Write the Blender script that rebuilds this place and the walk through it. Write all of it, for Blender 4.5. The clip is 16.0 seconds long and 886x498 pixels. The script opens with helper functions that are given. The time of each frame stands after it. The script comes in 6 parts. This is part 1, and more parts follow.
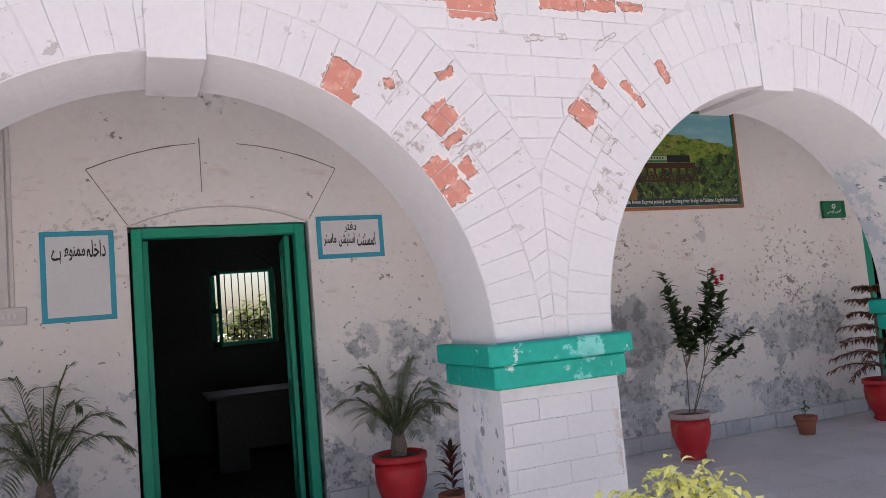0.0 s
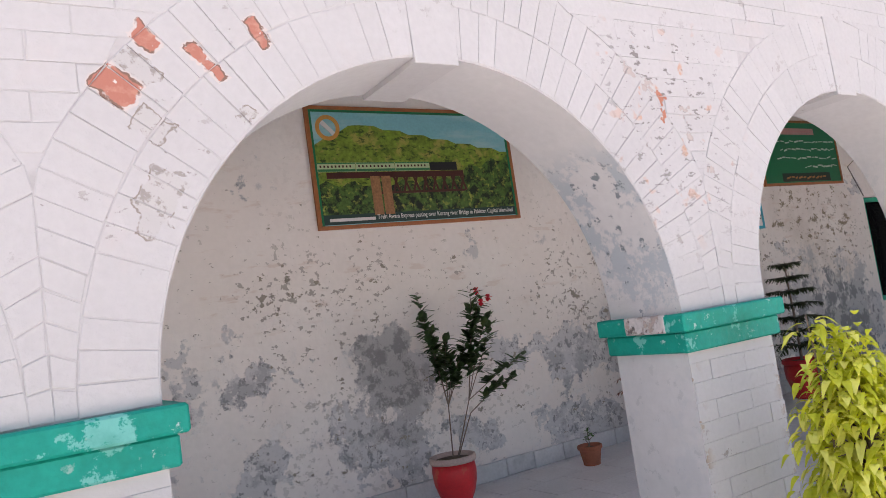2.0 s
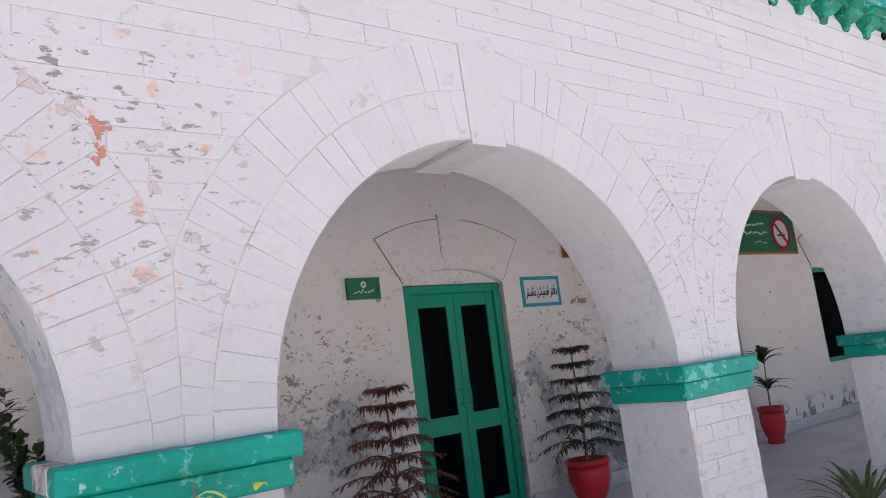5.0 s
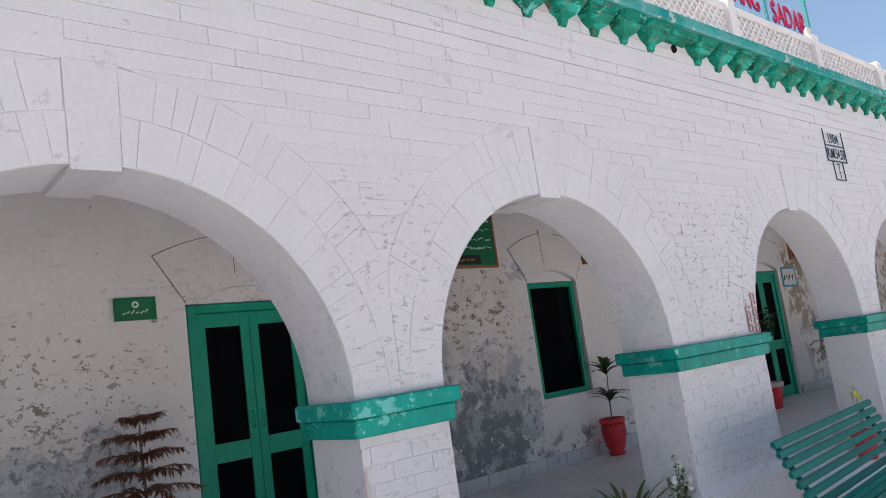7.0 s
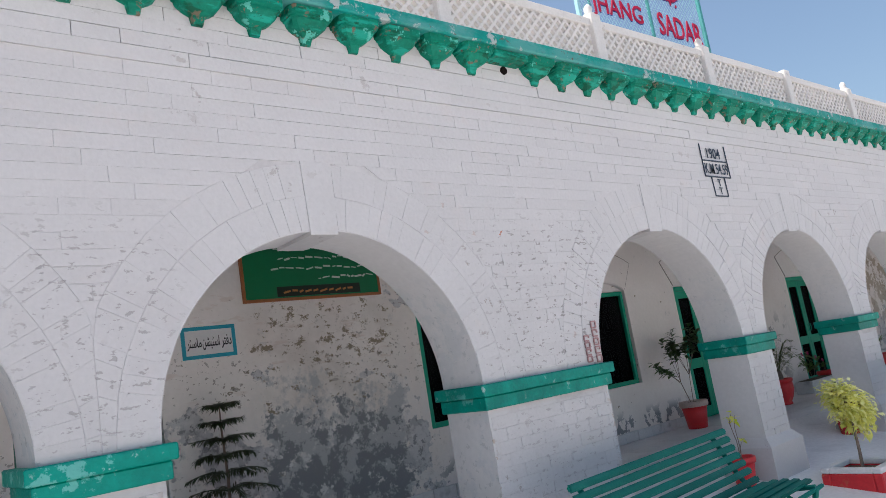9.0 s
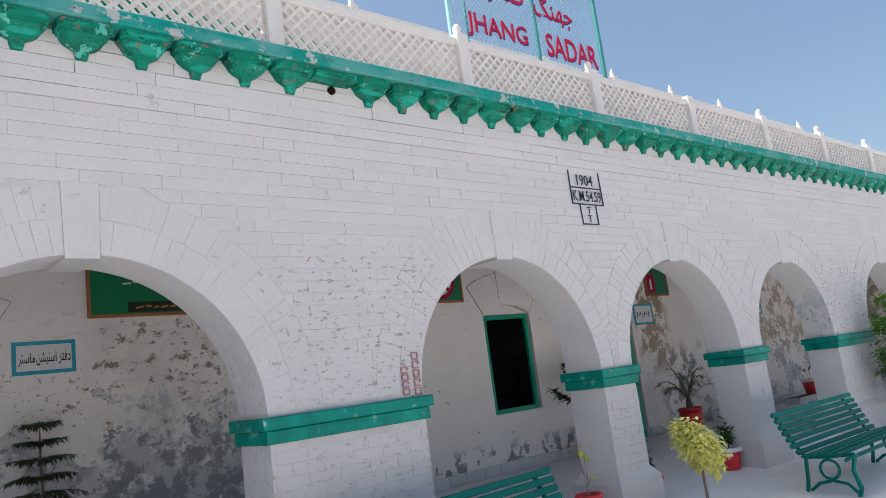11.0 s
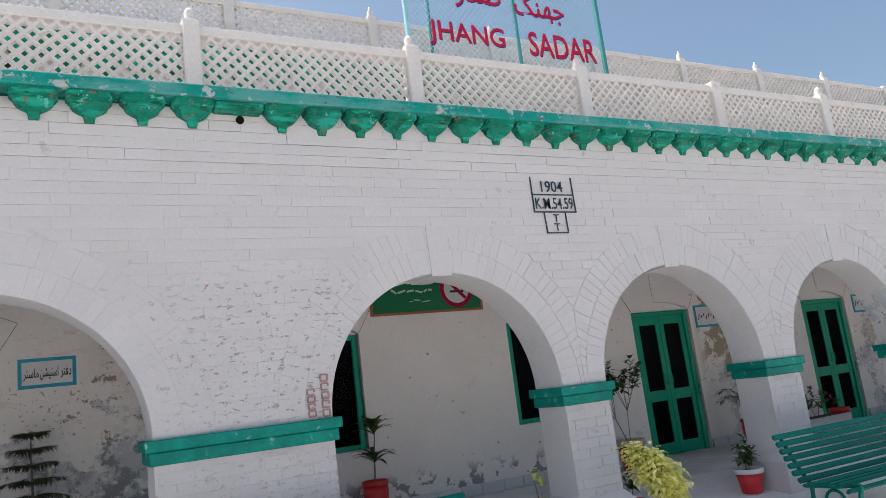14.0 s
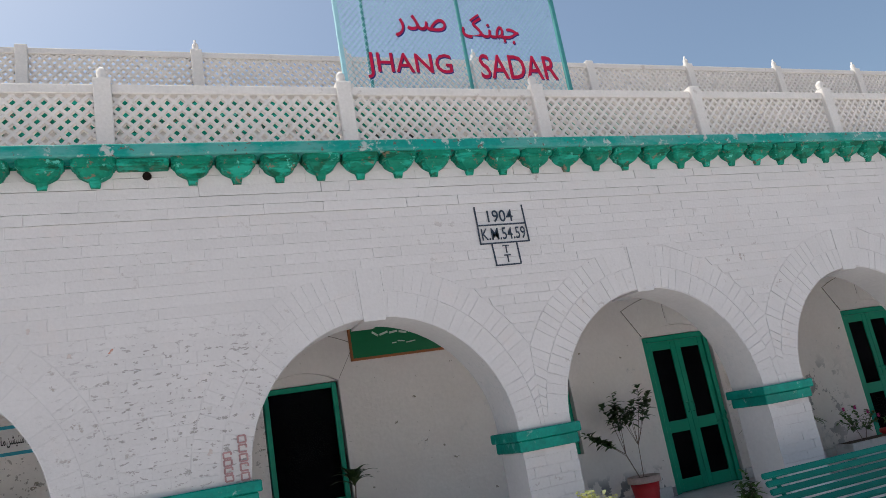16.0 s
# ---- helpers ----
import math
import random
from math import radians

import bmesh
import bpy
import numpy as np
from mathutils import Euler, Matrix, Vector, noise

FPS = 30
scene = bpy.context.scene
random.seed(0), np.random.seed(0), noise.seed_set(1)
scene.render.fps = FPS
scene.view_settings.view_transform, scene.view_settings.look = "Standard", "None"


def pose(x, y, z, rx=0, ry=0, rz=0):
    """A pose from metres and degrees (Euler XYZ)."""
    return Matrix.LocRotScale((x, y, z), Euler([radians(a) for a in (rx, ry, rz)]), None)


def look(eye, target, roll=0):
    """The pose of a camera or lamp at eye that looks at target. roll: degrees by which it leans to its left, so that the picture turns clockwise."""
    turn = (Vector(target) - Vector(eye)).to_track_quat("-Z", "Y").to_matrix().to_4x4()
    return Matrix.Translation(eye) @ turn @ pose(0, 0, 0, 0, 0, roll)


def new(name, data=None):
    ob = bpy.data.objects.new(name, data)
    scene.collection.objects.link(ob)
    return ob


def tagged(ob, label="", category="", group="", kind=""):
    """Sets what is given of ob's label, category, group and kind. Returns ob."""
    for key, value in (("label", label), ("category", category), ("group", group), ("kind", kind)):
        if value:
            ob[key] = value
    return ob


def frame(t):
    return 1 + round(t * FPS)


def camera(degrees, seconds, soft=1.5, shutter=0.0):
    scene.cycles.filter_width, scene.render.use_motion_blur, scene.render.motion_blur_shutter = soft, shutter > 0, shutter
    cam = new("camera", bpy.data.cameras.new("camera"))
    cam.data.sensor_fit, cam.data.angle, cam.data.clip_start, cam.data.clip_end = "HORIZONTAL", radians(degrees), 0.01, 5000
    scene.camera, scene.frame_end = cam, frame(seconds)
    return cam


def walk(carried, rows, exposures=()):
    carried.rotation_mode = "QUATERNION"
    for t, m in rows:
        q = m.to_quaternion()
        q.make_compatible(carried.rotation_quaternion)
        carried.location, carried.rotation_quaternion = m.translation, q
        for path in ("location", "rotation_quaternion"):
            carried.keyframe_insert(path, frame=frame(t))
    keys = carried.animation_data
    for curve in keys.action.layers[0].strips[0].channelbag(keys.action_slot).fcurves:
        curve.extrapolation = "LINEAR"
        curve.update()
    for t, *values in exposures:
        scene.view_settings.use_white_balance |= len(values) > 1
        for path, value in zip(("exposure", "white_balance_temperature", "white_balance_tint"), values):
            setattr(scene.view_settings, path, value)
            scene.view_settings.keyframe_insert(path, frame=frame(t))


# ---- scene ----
cam = camera(61.6, 16.0, soft=0.75)
PATH = [
    (0, (-0.472, -2.659, 1.426), (0.3, -0.822, 1.591), -4.9),
    (0.5, (-0.14, -2.541, 1.41), (0.722, -0.74, 1.525), -6.5),
    (1, (0.234, -2.438, 1.405), (1.117, -0.646, 1.49), -7.0),
    (1.5, (0.578, -2.352, 1.404), (1.549, -0.61, 1.565), -4.8),
    (2, (0.952, -2.285, 1.412), (2.025, -0.606, 1.591), -8.2),
    (2.5, (1.358, -2.309, 1.422), (2.424, -0.627, 1.609), -7.9),
    (3, (1.707, -2.296, 1.396), (2.794, -0.628, 1.585), -6.5),
    (3.5, (2.077, -2.263, 1.404), (3.165, -0.593, 1.57), -8.7),
    (4, (2.431, -2.292, 1.395), (3.444, -0.581, 1.612), -6.5),
    (4.5, (2.818, -2.306, 1.393), (3.958, -0.684, 1.656), -6.1),
    (5, (3.176, -2.36, 1.421), (4.391, -0.802, 1.73), -7.1),
    (5.2, (3.301, -2.434, 1.433), (4.543, -0.899, 1.753), -7.6),
    (7.3, (4.625, -3.168, 1.400), (5.969, -1.714, 1.678), -7.9),
    (7.5, (4.761, -3.235, 1.39), (6.142, -1.814, 1.659), -8.3),
    (8, (5.121, -3.437, 1.405), (6.491, -2.004, 1.673), -7.1),
    (8.2, (5.250, -3.535, 1.399), (6.616, -2.108, 1.708), -8.3),
    (10.3, (6.418, -4.426, 1.392), (7.618, -2.864, 1.738), -8.4),
    (10.5, (6.541, -4.507, 1.388), (7.773, -2.972, 1.745), -9.6),
    (11, (6.881, -4.651, 1.381), (8.181, -3.17, 1.723), -7.4),
    (11.5, (7.166, -4.863, 1.367), (8.432, -3.357, 1.726), -8.1),
    (12, (7.44, -5.088, 1.401), (8.618, -3.512, 1.761), -7.7),
    (12.5, (7.771, -5.208, 1.362), (8.92, -3.609, 1.709), -7.4),
    (13, (8.074, -5.418, 1.356), (9.148, -3.774, 1.735), -8.4),
    (13.5, (8.336, -5.625, 1.385), (9.312, -3.916, 1.741), -9.5),
    (14, (8.615, -5.748, 1.38), (9.55, -4.02, 1.75), -7.0),
    (14.5, (8.931, -5.81, 1.39), (9.781, -4.039, 1.769), -9.4),
    (15, (9.266, -5.884, 1.402), (10.028, -4.088, 1.842), -8.9),
    (15.5, (9.578, -5.909, 1.385), (10.318, -4.115, 1.87), -9.0),
    (16, (9.908, -5.929, 1.389), (10.661, -4.137, 1.858), -10.0),
]
EXPOSURES = [(0, 0.73, 6710, 15), (1, 0.75, 6410, 12.5), (1.5, 0.81, 6560, 12.5), (2, 0.85, 6910, 13), (2.5, 0.88, 7460, 12), (3, 0.88, 7560, 13), (3.5, 0.81, 7110, 13), (4, 0.76, 6710, 12), (5, 0.68, 6510, 12), (7.5, 0.40, 6410, 7.5), (10.5, 0.31, 6430, 5.5), (12, 0.28, 6450, 5), (13.5, 0.26, 6530, 5), (14.5, 0.13, 6560, 5), (16, 0.01, 6560, 5)]
walk(cam, [(t, look(eye, target, roll)) for t, eye, target, roll in PATH], EXPOSURES)

# ---------- world, sun ----------
SUN_EL, SUN_AZ = radians(60), radians(-55)      # the sun stands behind the building, a little to the left
world = bpy.data.worlds.new("sky_world")
scene.world = world
world.use_nodes = True
wn = world.node_tree.nodes
wl = world.node_tree.links
sky = wn.new("ShaderNodeTexSky")
sky.sky_type = "NISHITA"
sky.sun_disc = False
sky.sun_elevation = SUN_EL
sky.sun_rotation = SUN_AZ
sky.air_density, sky.dust_density, sky.ozone_density = 1.0, 3.2, 1.0
wl.new(sky.outputs[0], wn["Background"].inputs[0])
wn["Background"].inputs[1].default_value = 0.15
sun = new("sun", bpy.data.lights.new("sun", "SUN"))
sun.data.energy, sun.data.angle, sun.data.color = 5.0, radians(0.6), (1.0, 0.955, 0.91)
sun.matrix_world = look((math.sin(SUN_AZ) * 40, math.cos(SUN_AZ) * 40, 40 * math.tan(SUN_EL)), (0, 0, 0))

# ---------- materials ----------


def material(name, base, rough=0.7, metal=0.0, vary=0.12, scale=6.0, grain=60.0, bump=0.25, per_object=0.0, island=0.0,
             coat=0.0, spec=0.5):
    """A surface with colour variation at two scales and a fine relief. Returns the material and its last colour socket."""
    m = bpy.data.materials.new(name)
    m.use_nodes = True
    n, l = m.node_tree.nodes, m.node_tree.links
    b = n["Principled BSDF"]
    b.inputs["Roughness"].default_value = rough
    b.inputs["Metallic"].default_value = metal
    b.inputs["Specular IOR Level"].default_value = spec
    b.inputs["Coat Weight"].default_value = coat
    co = n.new("ShaderNodeTexCoord")
    geo = n.new("ShaderNodeNewGeometry")
    big = n.new("ShaderNodeTexNoise")
    big.inputs["Scale"].default_value, big.inputs["Detail"].default_value = scale, 5
    l.new(geo.outputs["Position"], big.inputs["Vector"])
    fine = n.new("ShaderNodeTexNoise")
    fine.inputs["Scale"].default_value, fine.inputs["Detail"].default_value = grain, 3
    l.new(geo.outputs["Position"], fine.inputs["Vector"])
    total = n.new("ShaderNodeMath")
    total.operation = "ADD"
    l.new(big.outputs[0], total.inputs[0])
    l.new(fine.outputs[0], total.inputs[1])
    amount = n.new("ShaderNodeMapRange")
    amount.inputs[1].default_value, amount.inputs[2].default_value = 0.6, 1.4
    amount.inputs[3].default_value, amount.inputs[4].default_value = 1 - vary, 1 + vary
    l.new(total.outputs[0], amount.inputs[0])
    value = amount.outputs[0]
    if per_object or island:
        rnd = n.new("ShaderNodeObjectInfo") if per_object else None
        src = rnd.outputs["Random"] if per_object else geo.outputs["Random Per Island"]
        r = n.new("ShaderNodeMapRange")
        w = per_object or island
        r.inputs[3].default_value, r.inputs[4].default_value = 1 - w, 1 + w
        l.new(src, r.inputs[0])
        mul = n.new("ShaderNodeMath")
        mul.operation = "MULTIPLY"
        l.new(value, mul.inputs[0])
        l.new(r.outputs[0], mul.inputs[1])
        value = mul.outputs[0]
    hsv = n.new("ShaderNodeHueSaturation")
    hsv.inputs["Color"].default_value = (*base, 1)
    l.new(value, hsv.inputs["Value"])
    l.new(hsv.outputs[0], b.inputs["Base Color"])
    if bump:
        bp = n.new("ShaderNodeBump")
        bp.inputs["Strength"].default_value, bp.inputs["Distance"].default_value = bump, 0.01
        l.new(total.outputs[0], bp.inputs["Height"])
        l.new(bp.outputs[0], b.inputs["Normal"])
    m["out"] = hsv.name
    return m


def noise_mask(m, scale, low, high, detail=6, rough=0.6, stretch=(1, 1, 1), shift=(0, 0, 0)):
    """A 0..1 mask socket from world-space noise, between two thresholds."""
    n, l = m.node_tree.nodes, m.node_tree.links
    geo = n.new("ShaderNodeNewGeometry")
    mp = n.new("ShaderNodeMapping")
    mp.inputs["Scale"].default_value, mp.inputs["Location"].default_value = stretch, shift
    l.new(geo.outputs["Position"], mp.inputs[0])
    t = n.new("ShaderNodeTexNoise")
    t.inputs["Scale"].default_value, t.inputs["Detail"].default_value, t.inputs["Roughness"].default_value = scale, detail, rough
    l.new(mp.outputs[0], t.inputs["Vector"])
    r = n.new("ShaderNodeMapRange")
    r.inputs[1].default_value, r.inputs[2].default_value = low, high
    l.new(t.outputs[0], r.inputs[0])
    return r.outputs[0]


def range_mask(m, axis, points):
    """A mask that follows one world axis through (place, value) points; linear between."""
    n, l = m.node_tree.nodes, m.node_tree.links
    geo = n.new("ShaderNodeNewGeometry")
    sep = n.new("ShaderNodeSeparateXYZ")
    l.new(geo.outputs["Position"], sep.inputs[0])
    lo, hi = points[0][0], points[-1][0]
    mr = n.new("ShaderNodeMapRange")
    mr.inputs[1].default_value, mr.inputs[2].default_value = lo, hi
    l.new(sep.outputs["XYZ".index(axis)], mr.inputs[0])
    ramp = n.new("ShaderNodeValToRGB")
    el = ramp.color_ramp.elements
    while len(el) < len(points):
        el.new(0.5)
    for e, (p, v) in zip(el, points):
        e.position = (p - lo) / (hi - lo)
        e.color = (v, v, v, 1)
    l.new(mr.outputs[0], ramp.inputs[0])
    return ramp.outputs[0]


def maths(m, op, a, b):
    n, l = m.node_tree.nodes, m.node_tree.links
    x = n.new("ShaderNodeMath")
    x.operation, x.use_clamp = op, True
    for k, v in enumerate((a, b)):
        if isinstance(v, (int, float)):
            x.inputs[k].default_value = v
        else:
            l.new(v, x.inputs[k])
    return x.outputs[0]


def layer(m, mask, colour, relief=0.0):
    """Lays a colour over the material's surface where the mask is 1."""
    n, l = m.node_tree.nodes, m.node_tree.links
    b = n["Principled BSDF"]
    before = b.inputs["Base Color"].links[0].from_socket
    mix = n.new("ShaderNodeMix")
    mix.data_type = "RGBA"
    l.new(mask, mix.inputs["Factor"])
    l.new(before, mix.inputs["A"])
    mix.inputs["B"].default_value = (*colour, 1)
    l.new(mix.outputs["Result"], b.inputs["Base Color"])
    if relief:
        old = b.inputs["Normal"].links[0].from_socket if b.inputs["Normal"].is_linked else None
        bp = n.new("ShaderNodeBump")
        bp.inputs["Strength"].default_value, bp.inputs["Distance"].default_value = abs(relief), 0.006
        bp.invert = relief < 0
        l.new(mask, bp.inputs["Height"])
        if old:
            l.new(old, bp.inputs["Normal"])
        l.new(bp.outputs[0], b.inputs["Normal"])
    return m


def chipped(m, amount, colour=(0.33, 0.29, 0.27)):
    """Small chips and dark specks in paint, gathered in drifts."""
    drift = noise_mask(m, 0.9, 0.5, 0.66, 3)
    fleck = noise_mask(m, 9.0, 0.62 - 0.06 * amount, 0.66 - 0.06 * amount, 5, 0.65)
    layer(m, maths(m, "MULTIPLY", drift, fleck), colour, -0.5)
    return m


WHITEWASH = material("whitewashed_brick", (0.54, 0.517, 0.516), 0.85, vary=0.05, scale=2.2, grain=38, bump=0.35, island=0.02)
chipped(WHITEWASH, 0.15, (0.36, 0.32, 0.30))
layer(WHITEWASH, maths(WHITEWASH, "MULTIPLY", noise_mask(WHITEWASH, 3.2, 0.58, 0.72, 4), 0.35), (0.58, 0.51, 0.485))
# worn drifts round the wide pier, the far pier and the second spandrel
worn = maths(WHITEWASH, "MULTIPLY", range_mask(WHITEWASH, "X", [(6.3, 0), (6.5, 0.5), (7.0, 0.5), (7.3, 0.0), (9.2, 0.1), (9.7, 0.7), (10.7, 0.7), (11.0, 0), (17.9, 0), (18.3, 1), (19.8, 1), (20.2, 0)]),
             range_mask(WHITEWASH, "Z", [(0.2, 0.5), (1.1, 0.6), (1.5, 1), (2.3, 1), (2.6, 0)]))
worn_2 = maths(WHITEWASH, "MULTIPLY", range_mask(WHITEWASH, "X", [(3.25, 0), (3.55, 0.9), (4.0, 0.9), (4.35, 0)]), range_mask(WHITEWASH, "Z", [(1.5, 0), (1.9, 0.8), (2.5, 1), (2.7, 0)]))
worn = maths(WHITEWASH, "MAXIMUM", worn, worn_2)
layer(WHITEWASH, maths(WHITEWASH, "MULTIPLY", worn, noise_mask(WHITEWASH, 20.0, 0.585, 0.61, 6, 0.64, (0.7, 0.7, 1.4))), (0.22, 0.195, 0.185), -0.5)
layer(WHITEWASH, maths(WHITEWASH, "MULTIPLY", worn_2, noise_mask(WHITEWASH, 8.0, 0.62, 0.66, 3, 0.5, shift=(3, 0, 1))), (0.60, 0.36, 0.26))


def spot(m, x, z, r, colour):
    """A ragged chip of its own in the paint of a wall that faces -y."""
    n, l = m.node_tree.nodes, m.node_tree.links
    geo = n.new("ShaderNodeNewGeometry")
    wob = n.new("ShaderNodeTexNoise")
    wob.inputs["Scale"].default_value, wob.inputs["Detail"].default_value = 28, 6
    l.new(geo.outputs["Position"], wob.inputs["Vector"])
    d = n.new("ShaderNodeVectorMath")
    d.operation = "DISTANCE"
    l.new(geo.outputs["Position"], d.inputs[0])
    d.inputs[1].default_value = (x, 0, z)
    add = n.new("ShaderNodeMath")
    add.operation = "MULTIPLY_ADD"
    l.new(wob.outputs[0], add.inputs[0])
    add.inputs[1].default_value = r * 4.5
    l.new(d.outputs["Value"], add.inputs[2])
    mr = n.new("ShaderNodeMapRange")
    mr.inputs[1].default_value, mr.inputs[2].default_value = r * 2.75, r * 2.9
    mr.inputs[3].default_value, mr.inputs[4].default_value = 1, 0
    l.new(add.outputs[0], mr.inputs[0])
    layer(m, mr.outputs[0], colour, -0.6)


for q in ((0.474, 2.324, 0.03), (0.726, 2.368, 0.025), (1.804, 2.433, 0.035), (3.732, 2.281, 0.036), (3.723, 2.194, 0.03), (9.655, 2.364, 0.025), (0.775, 1.985, 0.045)):
    spot(WHITEWASH, *q, (0.50, 0.20, 0.13))
for q in ((3.885, 2.211, 0.035), (3.895, 2.089, 0.03), (3.657, 2.337, 0.04), (3.544, 2.395, 0.04), (3.992, 1.923, 0.03), (9.382, 2.353, 0.022), (9.126, 2.569, 0.02), (8.947, 2.363, 0.022), (10.284, 1.524, 0.025)):
    spot(WHITEWASH, *q, (0.50, 0.43, 0.40))
# chipped arrises low on the piers
corner = []
for x in (1.39, 3.62, 4.236, 6.45, 7.02, 9.23, 10.56):
    corner += [(x - 0.05, 0), (x, 1), (x + 0.05, 0)]
layer(WHITEWASH, maths(WHITEWASH, "MULTIPLY", maths(WHITEWASH, "MULTIPLY", range_mask(WHITEWASH, "X", corner), range_mask(WHITEWASH, "Z", [(0.2, 1), (1.08, 1), (1.1, 0)])), noise_mask(WHITEWASH, 12, 0.54, 0.57, 5, 0.6)), (0.42, 0.33, 0.27), -0.6)


def whitewash_peeling():
    """The same whitewash where it has come off brick by brick: red brick faces and grey undercoat, each with a broken dark edge."""
    m = material("peeling_whitewashed_brick", (0.54, 0.517, 0.516), 0.85, vary=0.05, scale=2.2, grain=38, bump=0.35)
    layer(m, maths(m, "MULTIPLY", noise_mask(m, 3.2, 0.58, 0.72, 4), 0.35), (0.58, 0.51, 0.485))
    layer(m, maths(m, "MULTIPLY", noise_mask(m, 1.4, 0.5, 0.62, 3), noise_mask(m, 13.0, 0.62, 0.64, 5, 0.65, (0.8, 1, 1.4))), (0.36, 0.32, 0.30), -0.5)
    n, l = m.node_tree.nodes, m.node_tree.links
    geo = n.new("ShaderNodeNewGeometry")

    def node(kind, op):
        x = n.new(kind)
        x.operation = op
        return x

    wob = n.new("ShaderNodeTexNoise")
    wob.inputs["Scale"].default_value, wob.inputs["Detail"].default_value = 26, 7
    l.new(geo.outputs["Position"], wob.inputs["Vector"])
    jag = node("ShaderNodeMath", "MULTIPLY_ADD")
    l.new(wob.outputs[0], jag.inputs[0])
    jag.inputs[1].default_value, jag.inputs[2].default_value = 0.048, -0.024

    def field(spots):
        """How far outside the nearest of the slanted patches a point lies."""
        best = None
        for x, z, half_long, half_thick, turn in spots:
            a = math.atan2(z - SPRING_Z, x + 0.295) if turn == "first" else math.atan2(z - SPRING_Z, x - 2.503) if turn == "second" else turn
            mp = n.new("ShaderNodeMapping")
            mp.inputs["Rotation"].default_value = (0, a, 0)
            mp.inputs["Location"].default_value = (-(x * math.cos(a) + z * math.sin(a)), 0, x * math.sin(a) - z * math.cos(a))
            l.new(geo.outputs["Position"], mp.inputs[0])
            ab = node("ShaderNodeVectorMath", "ABSOLUTE")
            l.new(mp.outputs[0], ab.inputs[0])
            sub = node("ShaderNodeVectorMath", "SUBTRACT")
            l.new(ab.outputs[0], sub.inputs[0])
            sub.inputs[1].default_value = (half_long, 1, half_thick)
            sep = n.new("ShaderNodeSeparateXYZ")
            l.new(sub.outputs[0], sep.inputs[0])
            mx = node("ShaderNodeMath", "MAXIMUM")
            l.new(sep.outputs[0], mx.inputs[0])
            l.new(sep.outputs[2], mx.inputs[1])
            if best is None:
                best = mx.outputs[0]
            else:
                mn = node("ShaderNodeMath", "MINIMUM")
                l.new(best, mn.inputs[0])
                l.new(mx.outputs[0], mn.inputs[1])
                best = mn.outputs[0]
        add = node("ShaderNodeMath", "ADD")
        l.new(best, add.inputs[0])
        l.new(jag.outputs[0], add.inputs[1])
        return add.outputs[0]

    def within(sock, edge, fade):
        r = n.new("ShaderNodeMapRange")
        r.inputs[1].default_value, r.inputs[2].default_value = edge, edge - fade
        l.new(sock, r.inputs[0])
        return r.outputs[0]

    red = field(RED_SPOTS)
    grey = field(GREY_SPOTS)
    layer(m, maths(m, "MULTIPLY", within(grey, 0.005, 0.002), noise_mask(m, 11, 0.48, 0.54, 4, shift=(1, 0, 6))), (0.30, 0.25, 0.22))
    layer(m, within(grey, 0.0, 0.003), (0.52, 0.495, 0.485))
    layer(m, maths(m, "MULTIPLY", within(grey, 0.0, 0.003), noise_mask(m, 22, 0.53, 0.58, 8, 0.7)), (0.34, 0.30, 0.28))
    layer(m, within(red, 0.011, 0.004), (0.62, 0.55, 0.52))
    layer(m, maths(m, "MULTIPLY", within(red, 0.006, 0.002), noise_mask(m, 12, 0.46, 0.52, 4, shift=(6, 0, 1))), (0.22, 0.13, 0.10))
    layer(m, within(red, 0.0, 0.003), (0.47, 0.185, 0.135))
    layer(m, maths(m, "MULTIPLY", within(red, 0.0, 0.003), noise_mask(m, 18, 0.50, 0.64, 6, 0.6)), (0.55, 0.27, 0.20))
    layer(m, maths(m, "MULTIPLY", within(red, 0.0, 0.003), noise_mask(m, 30, 0.64, 0.67, 5, 0.6, shift=(5, 0, 3))), (0.66, 0.60, 0.57))
    return m


SPRING_Z = 1.275
RED_SPOTS = [(0.276, 2.316, 0.083, 0.062, "first"), (0.31, 2.25, 0.033, 0.022, "first"), (0.48, 2.322, 0.020, 0.016, 0.3), (0.72, 2.364, 0.033, 0.016, 0.4), (0.685, 2.194, 0.061, 0.054, "first"),
             (0.732, 2.105, 0.050, 0.018, "first"), (0.623, 1.995, 0.055, 0.018, "first"), (0.662, 1.948, 0.073, 0.045, "first"), (0.708, 1.876, 0.073, 0.038, "first"), (0.78, 1.981, 0.029, 0.040, "first"),
             (1.353, 2.223, 0.061, 0.047, "second"), (1.449, 2.379, 0.044, 0.025, "second"), (1.60, 2.345, 0.033, 0.022, "second"), (1.65, 2.29, 0.039, 0.015, "second"), (1.811, 2.43, 0.050, 0.020, "second"),
             (0.86, 2.66, 0.110, 0.050, 0.0), (0.80, 2.72, 0.176, 0.045, 0.0), (1.30, 2.715, 0.110, 0.036, 0.0), (1.50, 2.715, 0.077, 0.025, 0.0), (1.66, 2.72, 0.066, 0.018, 0.0)]
